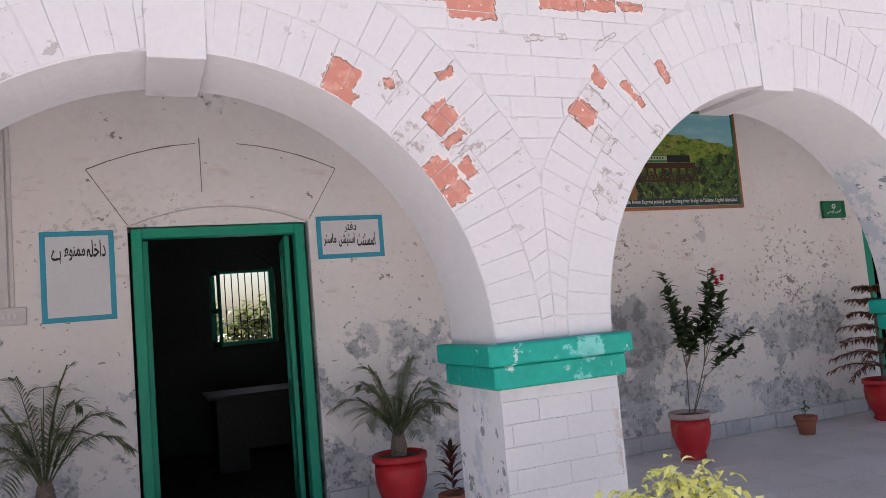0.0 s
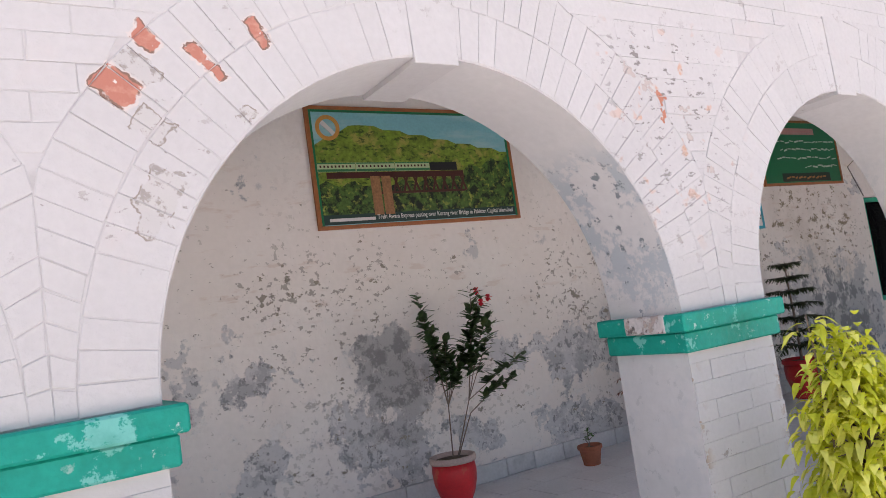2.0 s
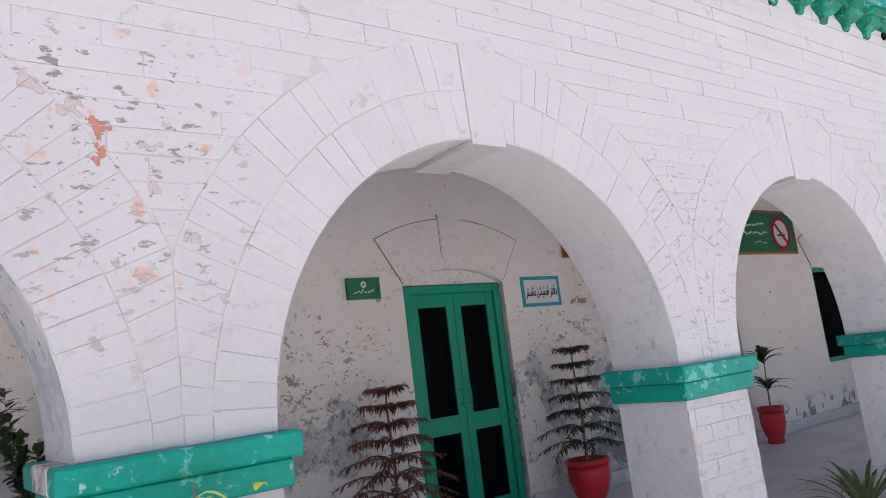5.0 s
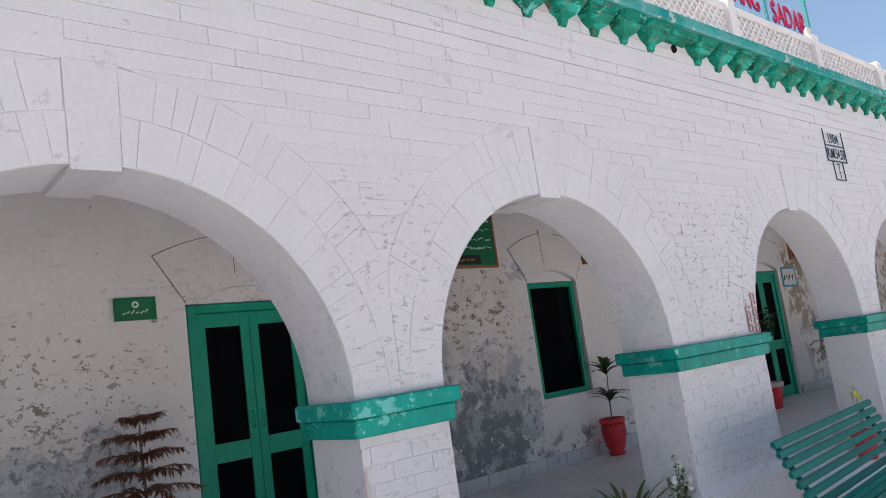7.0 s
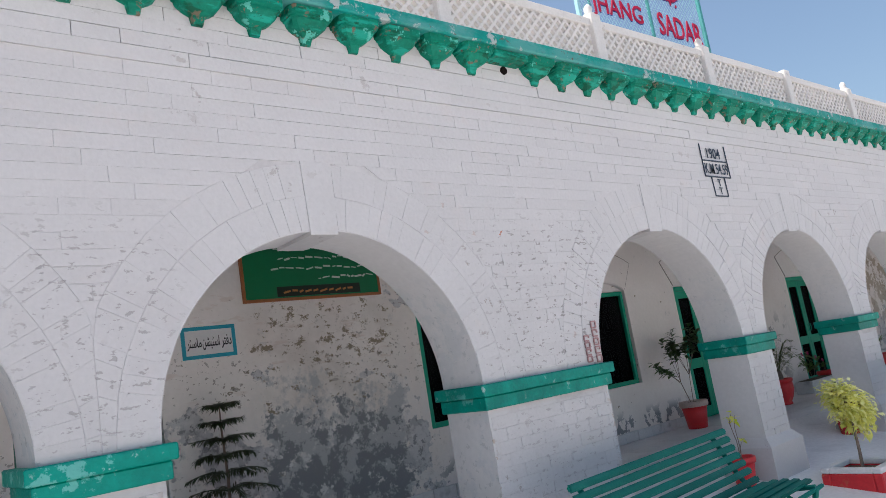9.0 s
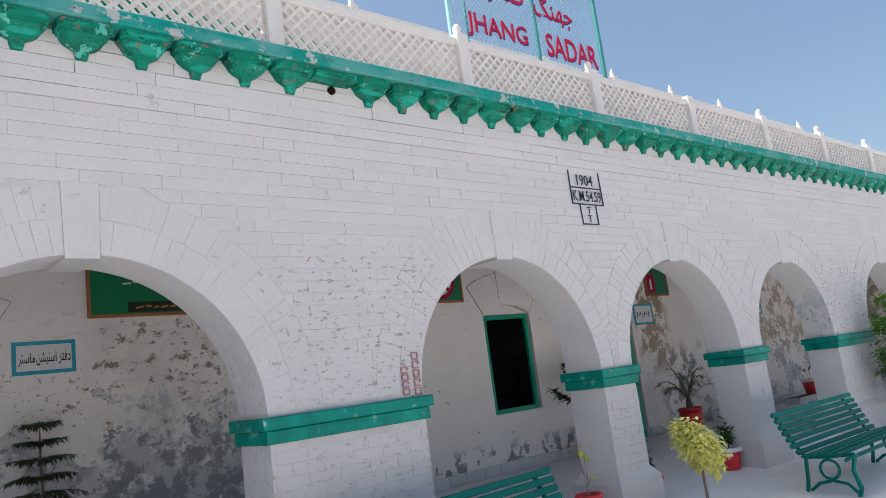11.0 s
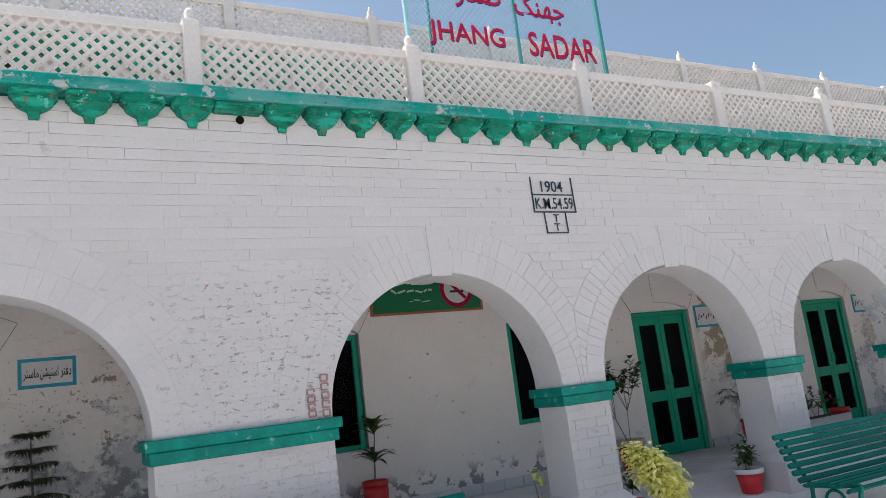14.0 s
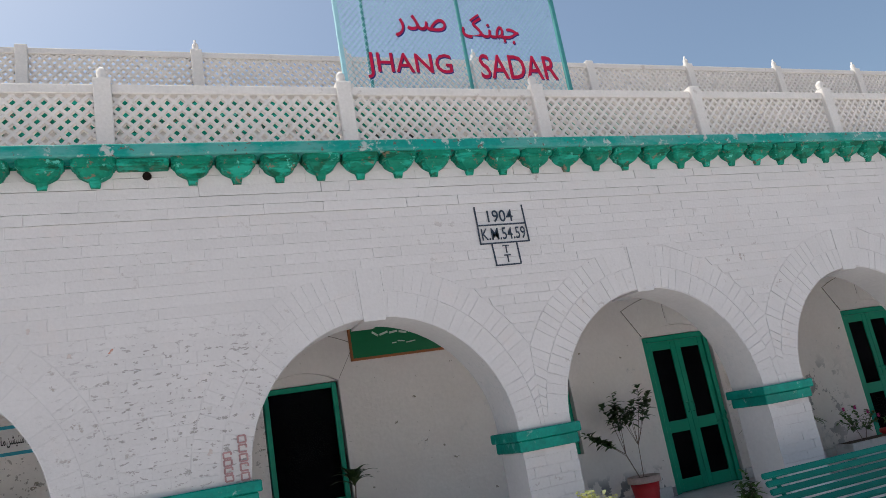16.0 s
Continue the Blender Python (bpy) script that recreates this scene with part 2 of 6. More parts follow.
GREY_SPOTS = [(0.49, 2.30, 0.05, 0.045, 0.5), (0.555, 2.10, 0.055, 0.06, "first"), (0.735, 2.125, 0.075, 0.05, "first"), (0.81, 2.05, 0.06, 0.035, "first"), (0.60, 2.03, 0.045, 0.03, "first"),
              (1.42, 2.285, 0.06, 0.035, "second"), (1.44, 2.102, 0.05, 0.042, "second"), (1.445, 1.89, 0.055, 0.075, "second"), (1.405, 1.80, 0.03, 0.04, "second"), (1.737, 2.147, 0.02, 0.03, "second"),
              (1.20, 2.55, 0.10, 0.010, 0.1), (1.50, 2.55, 0.08, 0.008, 0.6)]
WHITEWASH_PEELING = whitewash_peeling()
MORTAR = material("whitewashed_mortar", (0.493, 0.466, 0.466), 0.95, vary=0.12, scale=4, grain=30, bump=0.3)
layer(MORTAR, noise_mask(MORTAR, 3.5, 0.42, 0.54, 5), (0.55, 0.525, 0.525))
PEELED = material("half_peeled_brick", (0.594, 0.54, 0.522), 0.95, vary=0.2, scale=9, grain=60, bump=0.8, per_object=0.1)
layer(PEELED, noise_mask(PEELED, 14, 0.52, 0.56, 8, 0.7), (0.47, 0.38, 0.34), -0.7)
layer(PEELED, noise_mask(PEELED, 26, 0.60, 0.63, 6), (0.25, 0.21, 0.19), -0.7)
CEILING = material("limewashed_ceiling", (0.84, 0.82, 0.80), 0.9, vary=0.06, scale=2.0, grain=25, bump=0.25)
SOFFIT = material("limewashed_soffit", (0.607, 0.584, 0.58), 0.9, vary=0.06, scale=2.0, grain=25, bump=0.25)
stain_x = range_mask(SOFFIT, "X", [(3.0, 0.0), (3.2, 1.0), (4.0, 1.0), (6.0, 0.2), (6.6, 0.6), (7.5, 0.2), (9.0, 0.3), (18.0, 0.1), (18.2, 1), (19.0, 1)])
stain_z = range_mask(SOFFIT, "Z", [(1.2, 0.0), (1.28, 0.8), (1.6, 1.0), (1.95, 1.0), (2.1, 0.0)])
layer(SOFFIT, maths(SOFFIT, "MULTIPLY", maths(SOFFIT, "MULTIPLY", stain_x, stain_z), noise_mask(SOFFIT, 4.2, 0.50, 0.54, 11, 0.74)), (0.44, 0.47, 0.50), -0.3)
layer(SOFFIT, maths(SOFFIT, "MULTIPLY", maths(SOFFIT, "MULTIPLY", stain_x, stain_z), noise_mask(SOFFIT, 14, 0.60, 0.62, 7, 0.68)), (0.22, 0.24, 0.26), -0.4)
side_x = range_mask(SOFFIT, "X", [(0.7, 0.0), (0.8, 1.0), (0.9, 1.0), (1.0, 0.2), (3.5, 0.2), (4.3, 0.1), (6.4, 0.3), (7.1, 0.2), (9.2, 0.35), (9.4, 0)])
side = maths(SOFFIT, "MULTIPLY", side_x, range_mask(SOFFIT, "Z", [(0.0, 1.0), (0.9, 0.9), (1.08, 0.6), (1.1, 0)]))
layer(SOFFIT, maths(SOFFIT, "MULTIPLY", side, noise_mask(SOFFIT, 4.5, 0.53, 0.58, 9, 0.7, shift=(3, 0, 5))), (0.42, 0.45, 0.49), -0.3)
layer(SOFFIT, maths(SOFFIT, "MULTIPLY", side, noise_mask(SOFFIT, 16, 0.60, 0.62, 6, 0.65, shift=(3, 0, 5))), (0.18, 0.19, 0.20), -0.4)
PLASTER = material("damp_stained_plaster", (0.83, 0.785, 0.755), 0.9, vary=0.05, scale=1.6, grain=22, bump=0.3)
damp_x = range_mask(PLASTER, "X", [(-6, 0.9), (2.0, 0.8), (4.4, 0.65), (6.6, 0.8), (8.1, 0.6), (8.9, 0.75), (10.7, 0.85), (11.4, 0.03), (15.5, 0.02), (17.6, 0.02), (17.85, 0.35), (18.6, 0.35), (19.2, 0.05), (21.5, 0.1), (21.8, 0.9), (23, 0.7), (30, 0.7)])
damp_z = range_mask(PLASTER, "Z", [(0.0, 1.0), (1.0, 0.95), (1.55, 0.75), (1.85, 0.42), (2.3, 0.12), (2.6, 0.0)])
damp = maths(PLASTER, "MULTIPLY", damp_x, damp_z)
edge = maths(PLASTER, "MULTIPLY", damp_x, range_mask(PLASTER, "Z", [(0.0, 0.25), (0.7, 0.45), (1.35, 0.9), (1.75, 0.95), (2.1, 0.5), (2.45, 0.12), (3.2, 0.05)]))
drift = noise_mask(PLASTER, 1.15, 0.44, 0.62, 4, 0.55, shift=(3, 0, 1))


def times(m, *masks):
    out = masks[0]
    for q in masks[1:]:
        out = maths(m, "MULTIPLY", out, q)
    return out


def biased_mask(m, bias, weight, scale, low, high, detail=8, rough=0.6, stretch=(1, 1, 1), shift=(0, 0, 0)):
    """Patches with sharp ragged edges that grow larger where the bias mask is high."""
    raw = noise_mask(m, scale, 0.0, 1.0, detail, rough, stretch, shift)
    total = maths(m, "ADD", raw, maths(m, "MULTIPLY", bias, weight))
    n, l = m.node_tree.nodes, m.node_tree.links
    r = n.new("ShaderNodeMapRange")
    r.inputs[1].default_value, r.inputs[2].default_value = low, high
    l.new(total, r.inputs[0])
    return r.outputs[0]


low_damp = times(PLASTER, damp, range_mask(PLASTER, "Z", [(0.0, 1), (1.0, 0.9), (1.6, 0.35), (2.1, 0.0)]))
# large faint warm drifts, then grey peeled patches that grow towards the floor, each with darker mottling
layer(PLASTER, times(PLASTER, noise_mask(PLASTER, 0.8, 0.45, 0.65, 4, shift=(8, 0, 2)), 0.35), (0.74, 0.66, 0.61))
peel = biased_mask(PLASTER, low_damp, 0.22, 1.9, 0.655, 0.675, 12, 0.62, shift=(2, 0, 5))
peel = times(PLASTER, peel, maths(PLASTER, "MULTIPLY", damp_x, 4.0))
layer(PLASTER, peel, (0.60, 0.59, 0.595), -0.5)
layer(PLASTER, times(PLASTER, peel, noise_mask(PLASTER, 5.0, 0.50, 0.58, 9, 0.7, shift=(5, 0, 2))), (0.43, 0.43, 0.445), -0.3)
layer(PLASTER, times(PLASTER, peel, noise_mask(PLASTER, 17.0, 0.56, 0.60, 6, 0.65, shift=(1, 0, 7))), (0.30, 0.30, 0.31), -0.4)
layer(PLASTER, times(PLASTER, low_damp, noise_mask(PLASTER, 6.5, 0.57, 0.59, 9, 0.68, shift=(7, 0, 3))), (0.78, 0.755, 0.74), 0.6)
# dark flakes, scattered singly and thick in drifts
layer(PLASTER, biased_mask(PLASTER, times(PLASTER, edge, drift), 0.15, 9.0, 0.685, 0.70, 6, 0.65, (1, 1, 1.3), (9, 0, 4)), (0.33, 0.295, 0.25), -0.7)
layer(PLASTER, times(PLASTER, edge, biased_mask(PLASTER, drift, 0.10, 20.0, 0.665, 0.68, 4, 0.6, (1, 1, 1.2), (1, 0, 9))), (0.24, 0.22, 0.19), -0.7)
layer(PLASTER, times(PLASTER, damp_x, range_mask(PLASTER, "Z", [(1.3, 0), (1.7, 0.6), (2.6, 0.5), (3.0, 0.1)]), noise_mask(PLASTER, 5.0, 0.60, 0.66, 6, 0.6, (0.6, 1, 2.2), (6, 0, 6))), (0.64, 0.51, 0.44), -0.3)
# flaked foot of the clean bays
low_x = range_mask(PLASTER, "X", [(10.9, 0), (11.3, 1), (16.4, 1), (16.6, 0)])
layer(PLASTER, times(PLASTER, low_x, range_mask(PLASTER, "Z", [(0.1, 1), (0.30, 0.9), (0.46, 0)]), noise_mask(PLASTER, 4.0, 0.53, 0.55, 8, 0.65)), (0.24, 0.25, 0.26), -0.4)
brown_x = range_mask(PLASTER, "X", [(17.75, 0), (17.95, 1), (18.6, 1), (18.9, 0), (22.0, 0), (22.4, 0.8)])
layer(PLASTER, times(PLASTER, brown_x, range_mask(PLASTER, "Z", [(0.9, 0), (1.2, 0.8), (2.4, 1), (2.8, 0)]), noise_mask(PLASTER, 3.0, 0.48, 0.52, 9, 0.68)), (0.33, 0.26, 0.17), -0.4)
# the cloud of damp behind the hibiscus
patch = times(PLASTER, range_mask(PLASTER, "X", [(3.2, 0), (3.5, 0.9), (3.85, 0.9), (4.1, 0)]), range_mask(PLASTER, "Z", [(0.1, 0.5), (0.5, 0.8), (0.9, 1), (1.3, 1), (1.55, 0)]))
cloud = biased_mask(PLASTER, patch, 0.27, 2.8, 0.70, 0.75, 11, 0.74, shift=(4, 0, 4))
layer(PLASTER, cloud, (0.49, 0.485, 0.49), -0.4)
layer(PLASTER, times(PLASTER, cloud, noise_mask(PLASTER, 7.0, 0.5, 0.56, 9, 0.7)), (0.30, 0.295, 0.30), -0.3)
# the worst bay: brown flecks above, a mottled grey bloom below
bay4_x = range_mask(PLASTER, "X", [(8.85, 0), (9.1, 1), (10.6, 1), (11.05, 0)])
bay4_low = times(PLASTER, bay4_x, range_mask(PLASTER, "Z", [(0.1, 1), (0.7, 1), (1.15, 0.75), (1.7, 0.25), (2.3, 0)]))
bay4_high = times(PLASTER, bay4_x, range_mask(PLASTER, "Z", [(0.9, 0), (1.3, 0.7), (1.9, 1), (2.35, 1), (2.45, 0)]))
layer(PLASTER, times(PLASTER, bay4_x, range_mask(PLASTER, "Z", [(0.9, 0.2), (1.3, 0.6), (2.3, 0.35), (2.5, 0)]), noise_mask(PLASTER, 2.2, 0.46, 0.64, 8, 0.62, shift=(6, 0, 2))), (0.60, 0.545, 0.50), -0.2)
layer(PLASTER, biased_mask(PLASTER, bay4_low, 0.30, 2.4, 0.66, 0.74, 12, 0.72, shift=(1, 0, 1)), (0.50, 0.505, 0.515), -0.3)
layer(PLASTER, biased_mask(PLASTER, bay4_low, 0.25, 4.6, 0.70, 0.745, 10, 0.74, shift=(3, 0, 8)), (0.26, 0.27, 0.285), -0.4)
layer(PLASTER, times(PLASTER, bay4_low, noise_mask(PLASTER, 5.5, 0.60, 0.63, 9, 0.7, shift=(2, 0, 2))), (0.74, 0.73, 0.725), 0.4)
layer(PLASTER, biased_mask(PLASTER, bay4_high, 0.15, 7.5, 0.70, 0.73, 9, 0.74, (0.9, 1, 1.25), (6, 0, 1)), (0.30, 0.25, 0.185), -0.5)
stain7 = times(PLASTER, range_mask(PLASTER, "X", [(18.1, 0), (18.5, 1), (19.6, 1), (20.2, 0)]), range_mask(PLASTER, "Z", [(0.3, 0.6), (0.7, 1), (1.25, 0.8), (1.6, 0)]))
layer(PLASTER, times(PLASTER, stain7, noise_mask(PLASTER, 3.4, 0.53, 0.56, 8, 0.65, shift=(2, 0, 2))), (0.24, 0.24, 0.24), -0.3)
CRACK_AND_EDGE = material("dark_plaster_crack", (0.20, 0.17, 0.15), 1.0, vary=0.3, bump=0)
CAP_GREEN = material("turquoise_gloss_paint", (0.0027, 0.297, 0.225), 0.5, vary=0.13, scale=5, grain=40, bump=0.35, spec=0.2)
layer(CAP_GREEN, maths(CAP_GREEN, "MULTIPLY", noise_mask(CAP_GREEN, 14, 0.64, 0.70, 6), 0.6), (0.45, 0.58, 0.54), 0.3)
layer(CAP_GREEN, noise_mask(CAP_GREEN, 4.5, 0.60, 0.62, 9, 0.7), (0.16, 0.50, 0.44), 0.3)
layer(CAP_GREEN, noise_mask(CAP_GREEN, 7.0, 0.63, 0.65, 8, 0.7, shift=(2, 1, 4)), (0.40, 0.56, 0.52), 0.3)
layer(CAP_GREEN, maths(CAP_GREEN, "MULTIPLY", noise_mask(CAP_GREEN, 3.0, 0.56, 0.7, 6), 0.6), (0.008, 0.22, 0.15))
layer(CAP_GREEN, maths(CAP_GREEN, "MULTIPLY", range_mask(CAP_GREEN, "X", [(6.0, 0), (7.5, 0.85), (30, 0.95)]), noise_mask(CAP_GREEN, 4.0, 0.32, 0.58, 8, 0.7, shift=(2, 0, 0))), (0.003, 0.15, 0.12))
CORNICE_GREEN = material("weathered_green_paint", (0.00276, 0.166, 0.106), 0.6, vary=0.3, scale=5, grain=30, bump=0.5, spec=0.2)
layer(CORNICE_GREEN, noise_mask(CORNICE_GREEN, 6, 0.53, 0.60, 6, stretch=(0.6, 1, 2.5)), (0.012, 0.29, 0.21))
layer(CORNICE_GREEN, noise_mask(CORNICE_GREEN, 8, 0.56, 0.62, 6, stretch=(0.7, 1, 2), shift=(4, 0, 1)), (0.005, 0.09, 0.05))
layer(CORNICE_GREEN, noise_mask(CORNICE_GREEN, 13, 0.60, 0.62, 7, 0.68), (0.16, 0.13, 0.09), -0.5)
layer(CORNICE_GREEN, noise_mask(CORNICE_GREEN, 9, 0.62, 0.64, 7, 0.65, shift=(7, 2, 3)), (0.10, 0.42, 0.34), 0.3)
BAND_GREEN = material("faded_teal_band", (0.0054, 0.234, 0.198), 0.6, vary=0.2, scale=3, grain=30, bump=0.4, spec=0.2)
layer(BAND_GREEN, maths(BAND_GREEN, "MULTIPLY", noise_mask(BAND_GREEN, 3.5, 0.46, 0.58, 7, 0.65, (0.6, 1, 1.5)), 0.7), (0.10, 0.30, 0.28), 0.2)
layer(BAND_GREEN, noise_mask(BAND_GREEN, 8, 0.57, 0.62, 8, 0.68), (0.36, 0.40, 0.39), 0.3)
layer(BAND_GREEN, noise_mask(BAND_GREEN, 15, 0.62, 0.64, 6, 0.65, shift=(3, 0, 1)), (0.12, 0.10, 0.08), -0.4)
DOOR_GREEN = material("green_door_paint", (0.003, 0.30, 0.18), 0.45, vary=0.1, scale=4, grain=50, bump=0.15, spec=0.3)
layer(DOOR_GREEN, maths(DOOR_GREEN, "MULTIPLY", noise_mask(DOOR_GREEN, 9, 0.62, 0.72, 5), 0.5), (0.02, 0.33, 0.22))
BENCH_GREEN = material("bench_green_paint", (0.0009, 0.135, 0.108), 0.55, vary=0.16, scale=6, grain=50, bump=0.3, per_object=0.14, spec=0.2)
layer(BENCH_GREEN, maths(BENCH_GREEN, "MULTIPLY", noise_mask(BENCH_GREEN, 8, 0.58, 0.7, 5, stretch=(0.3, 1, 1)), 0.3), (0.04, 0.24, 0.20))
SIGN_BLUE = material("sky_blue_sign_paint", (0.02, 0.33, 0.45), 0.5, vary=0.1, bump=0.2)
SIGN_WHITE = material("white_sign_paint", (0.68, 0.67, 0.67), 0.6, vary=0.05, bump=0.15)
BLACK_PAINT = material("black_paint", (0.012, 0.014, 0.018), 0.5, vary=0.2, bump=0.1)
SLATE_PAINT = material("dark_slate_paint", (0.018, 0.032, 0.055), 0.6, vary=0.3, bump=0.1)
RED_PAINT = material("crimson_paint", (0.40, 0.010, 0.05), 0.5, vary=0.15, bump=0.1, spec=0.15)
FADED_RED = material("faded_red_stencil_paint", (0.36, 0.21, 0.21), 0.8, vary=0.35, scale=14, bump=0.1)
PARAPET = material("limewashed_parapet", (0.621, 0.585, 0.558), 0.9, vary=0.09, scale=3, grain=40, bump=0.4)
layer(PARAPET, noise_mask(PARAPET, 8, 0.64, 0.7, 5), (0.50, 0.45, 0.42))
BACK_LIME = material("pale_upper_wall", (0.57, 0.506, 0.469), 0.9, vary=0.1, scale=2, grain=30, bump=0.3)
TILE = material("grey_floor_tile", (0.73, 0.70, 0.715), 0.5, vary=0.1, scale=2.5, grain=45, bump=0.15, per_object=0.06)
TILE_REST = material("grey_floor_tile_far", (0.73, 0.70, 0.715), 0.5, vary=0.1, scale=2.5, grain=45, bump=0.15, island=0.06)
JOINT = material("floor_joint", (0.28, 0.265, 0.275), 0.9, vary=0.15)
SKIRT = material("grey_skirting_block", (0.64, 0.63, 0.635), 0.8, vary=0.12, scale=4, grain=40, bump=0.3, per_object=0.07)
layer(SKIRT, noise_mask(SKIRT, 5, 0.58, 0.68, 6), (0.45, 0.45, 0.46))
GROUND = material("platform_concrete", (0.74, 0.70, 0.685), 0.85, vary=0.12, scale=0.8, grain=25, bump=0.3)
layer(GROUND, noise_mask(GROUND, 1.3, 0.55, 0.68, 6), (0.63, 0.585, 0.57))
# room colours near-black: the lack of light indoors is painted in
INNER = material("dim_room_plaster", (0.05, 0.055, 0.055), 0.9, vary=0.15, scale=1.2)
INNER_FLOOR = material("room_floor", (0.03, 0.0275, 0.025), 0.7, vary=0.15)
POT_RED = material("red_painted_pot", (0.60, 0.022, 0.03), 0.45, vary=0.13, scale=8, grain=50, bump=0.25)
layer(POT_RED, maths(POT_RED, "MULTIPLY", noise_mask(POT_RED, 7, 0.6, 0.68, 5), 0.7), (0.50, 0.12, 0.06))
POT_RIM = material("chipped_pale_rim", (0.55, 0.42, 0.38), 0.8, vary=0.2, scale=12)
TERRA = material("terracotta", (0.38, 0.13, 0.075), 0.85, vary=0.18, scale=10, bump=0.3)
SOIL = material("dry_soil", (0.13, 0.09, 0.06), 1.0, vary=0.4, scale=30, bump=1.0)
POT_WHITE = material("white_painted_rim", (0.70, 0.66, 0.66), 0.7, vary=0.1, scale=9)
BARK = material("plant_bark", (0.20, 0.15, 0.12), 0.9, vary=0.3, scale=30, bump=0.6)
OUTLET = material("dark_rusty_outlet", (0.012, 0.009, 0.008), 0.95, vary=0.3, spec=0.05)
IRON = material("dark_iron", (0.03, 0.03, 0.03), 0.5, 0.7, vary=0.2)
STEEL = material("pale_blue_painted_steel", (0.30, 0.52, 0.58), 0.5, 0.1, vary=0.15)
NAVY_PAINT = material("navy_paint", (0.03, 0.03, 0.16), 0.5, vary=0.15, bump=0.1, spec=0.15)
TEAL_STEEL = material("teal_painted_steel", (0.05, 0.24, 0.24), 0.5, 0.2, vary=0.15)
CONDUIT = material("painted_conduit", (0.60, 0.56, 0.54), 0.6, vary=0.08)
CURTAIN = material("brown_grey_curtain", (0.16, 0.13, 0.12), 0.95, vary=0.2, scale=6)
BOARD_GREEN = material("dark_green_board", (0.005, 0.17, 0.065), 0.35, vary=0.08, bump=0.05)
BOARD_TEXT = material("pale_board_lettering", (0.62, 0.68, 0.62), 0.5, vary=0.1, bump=0)
FRAME_BROWN = material("brown_picture_frame", (0.36, 0.12, 0.04), 0.5, vary=0.2, scale=10)
GOLD = material("ochre_print", (0.50, 0.20, 0.06), 0.5, vary=0.1, bump=0)


def leaf_material(name, base, vary=0.25, other=None, part_of=0.5):
    m = material(name, base, 0.45, vary=vary, scale=12, grain=40, bump=0.15, island=0.3)
    b = m.node_tree.nodes["Principled BSDF"]
    b.inputs["Subsurface Weight"].default_value = 0.0
    if other:
        n, l = m.node_tree.nodes, m.node_tree.links
        geo = n.new("ShaderNodeNewGeometry")
        r = n.new("ShaderNodeMapRange")
        r.inputs[1].default_value, r.inputs[2].default_value = 1 - part_of, 1 - part_of + 0.15
        l.new(geo.outputs["Random Per Island"], r.inputs[0])
        layer(m, r.outputs[0], other)
    # light passes thin leaves
    n, l = m.node_tree.nodes, m.node_tree.links
    tr = n.new("ShaderNodeBsdfTranslucent")
    tr.inputs[0].default_value = (min(1, base[0] * 1.6), min(1, base[1] * 1.6), base[2], 1)
    mix = n.new("ShaderNodeMixShader")
    mix.inputs[0].default_value = 0.35
    l.new(b.outputs[0], mix.inputs[1])
    l.new(tr.outputs[0], mix.inputs[2])
    l.new(mix.outputs[0], n["Material Output"].inputs[0])
    return m


LEAF_DARK = leaf_material("dark_glossy_leaf", (0.042, 0.080, 0.028), other=(0.09, 0.13, 0.04), part_of=0.25)
LEAF_PALM = leaf_material("palm_leaflet", (0.10, 0.13, 0.055), other=(0.20, 0.20, 0.09), part_of=0.35)
LEAF_ARA = leaf_material("araucaria_needles", (0.045, 0.060, 0.028), other=(0.09, 0.08, 0.04), part_of=0.3)
LEAF_RUST = leaf_material("browned_needles", (0.17, 0.055, 0.030), other=(0.07, 0.045, 0.02), part_of=0.3)
LEAF_LIME = leaf_material("lime_yellow_leaf", (0.56, 0.58, 0.05), other=(0.80, 0.76, 0.20), part_of=0.5)
LEAF_CREAM = leaf_material("cream_variegated_leaf", (0.74, 0.70, 0.24), other=(0.82, 0.79, 0.48), part_of=0.5)
LEAF_GREEN = leaf_material("mid_green_leaf", (0.055, 0.12, 0.025), other=(0.13, 0.20, 0.05), part_of=0.35)
LEAF_BRIGHT = leaf_material("bright_green_leaf", (0.09, 0.23, 0.03), other=(0.16, 0.30, 0.05), part_of=0.35)
LEAF_WINE = leaf_material("wine_red_leaf", (0.12, 0.018, 0.022), other=(0.05, 0.05, 0.02), part_of=0.3)
PETAL_RED = material("red_petal", (0.60, 0.015, 0.03), 0.6, vary=0.15, bump=0)
PETAL_PINK = material("magenta_petal", (0.60, 0.05, 0.22), 0.6, vary=0.15, bump=0)
PETAL_WHITE = material("white_petal", (0.75, 0.73, 0.68), 0.6, vary=0.1, bump=0)


def glass_material():
    m = bpy.data.materials.new("window_glass")
    m.use_nodes = True
    n, l = m.node_tree.nodes, m.node_tree.links
    gl = n.new("ShaderNodeBsdfGlossy")
    gl.inputs["Roughness"].default_value = 0.04
    tr = n.new("ShaderNodeBsdfTransparent")
    tr.inputs[0].default_value = (0.16, 0.18, 0.175, 1)
    fr = n.new("ShaderNodeFresnel")
    mix = n.new("ShaderNodeMixShader")
    l.new(fr.outputs[0], mix.inputs[0])
    l.new(tr.outputs[0], mix.inputs[1])
    l.new(gl.outputs[0], mix.inputs[2])
    l.new(mix.outputs[0], n["Material Output"].inputs[0])
    return m


GLASS = glass_material()


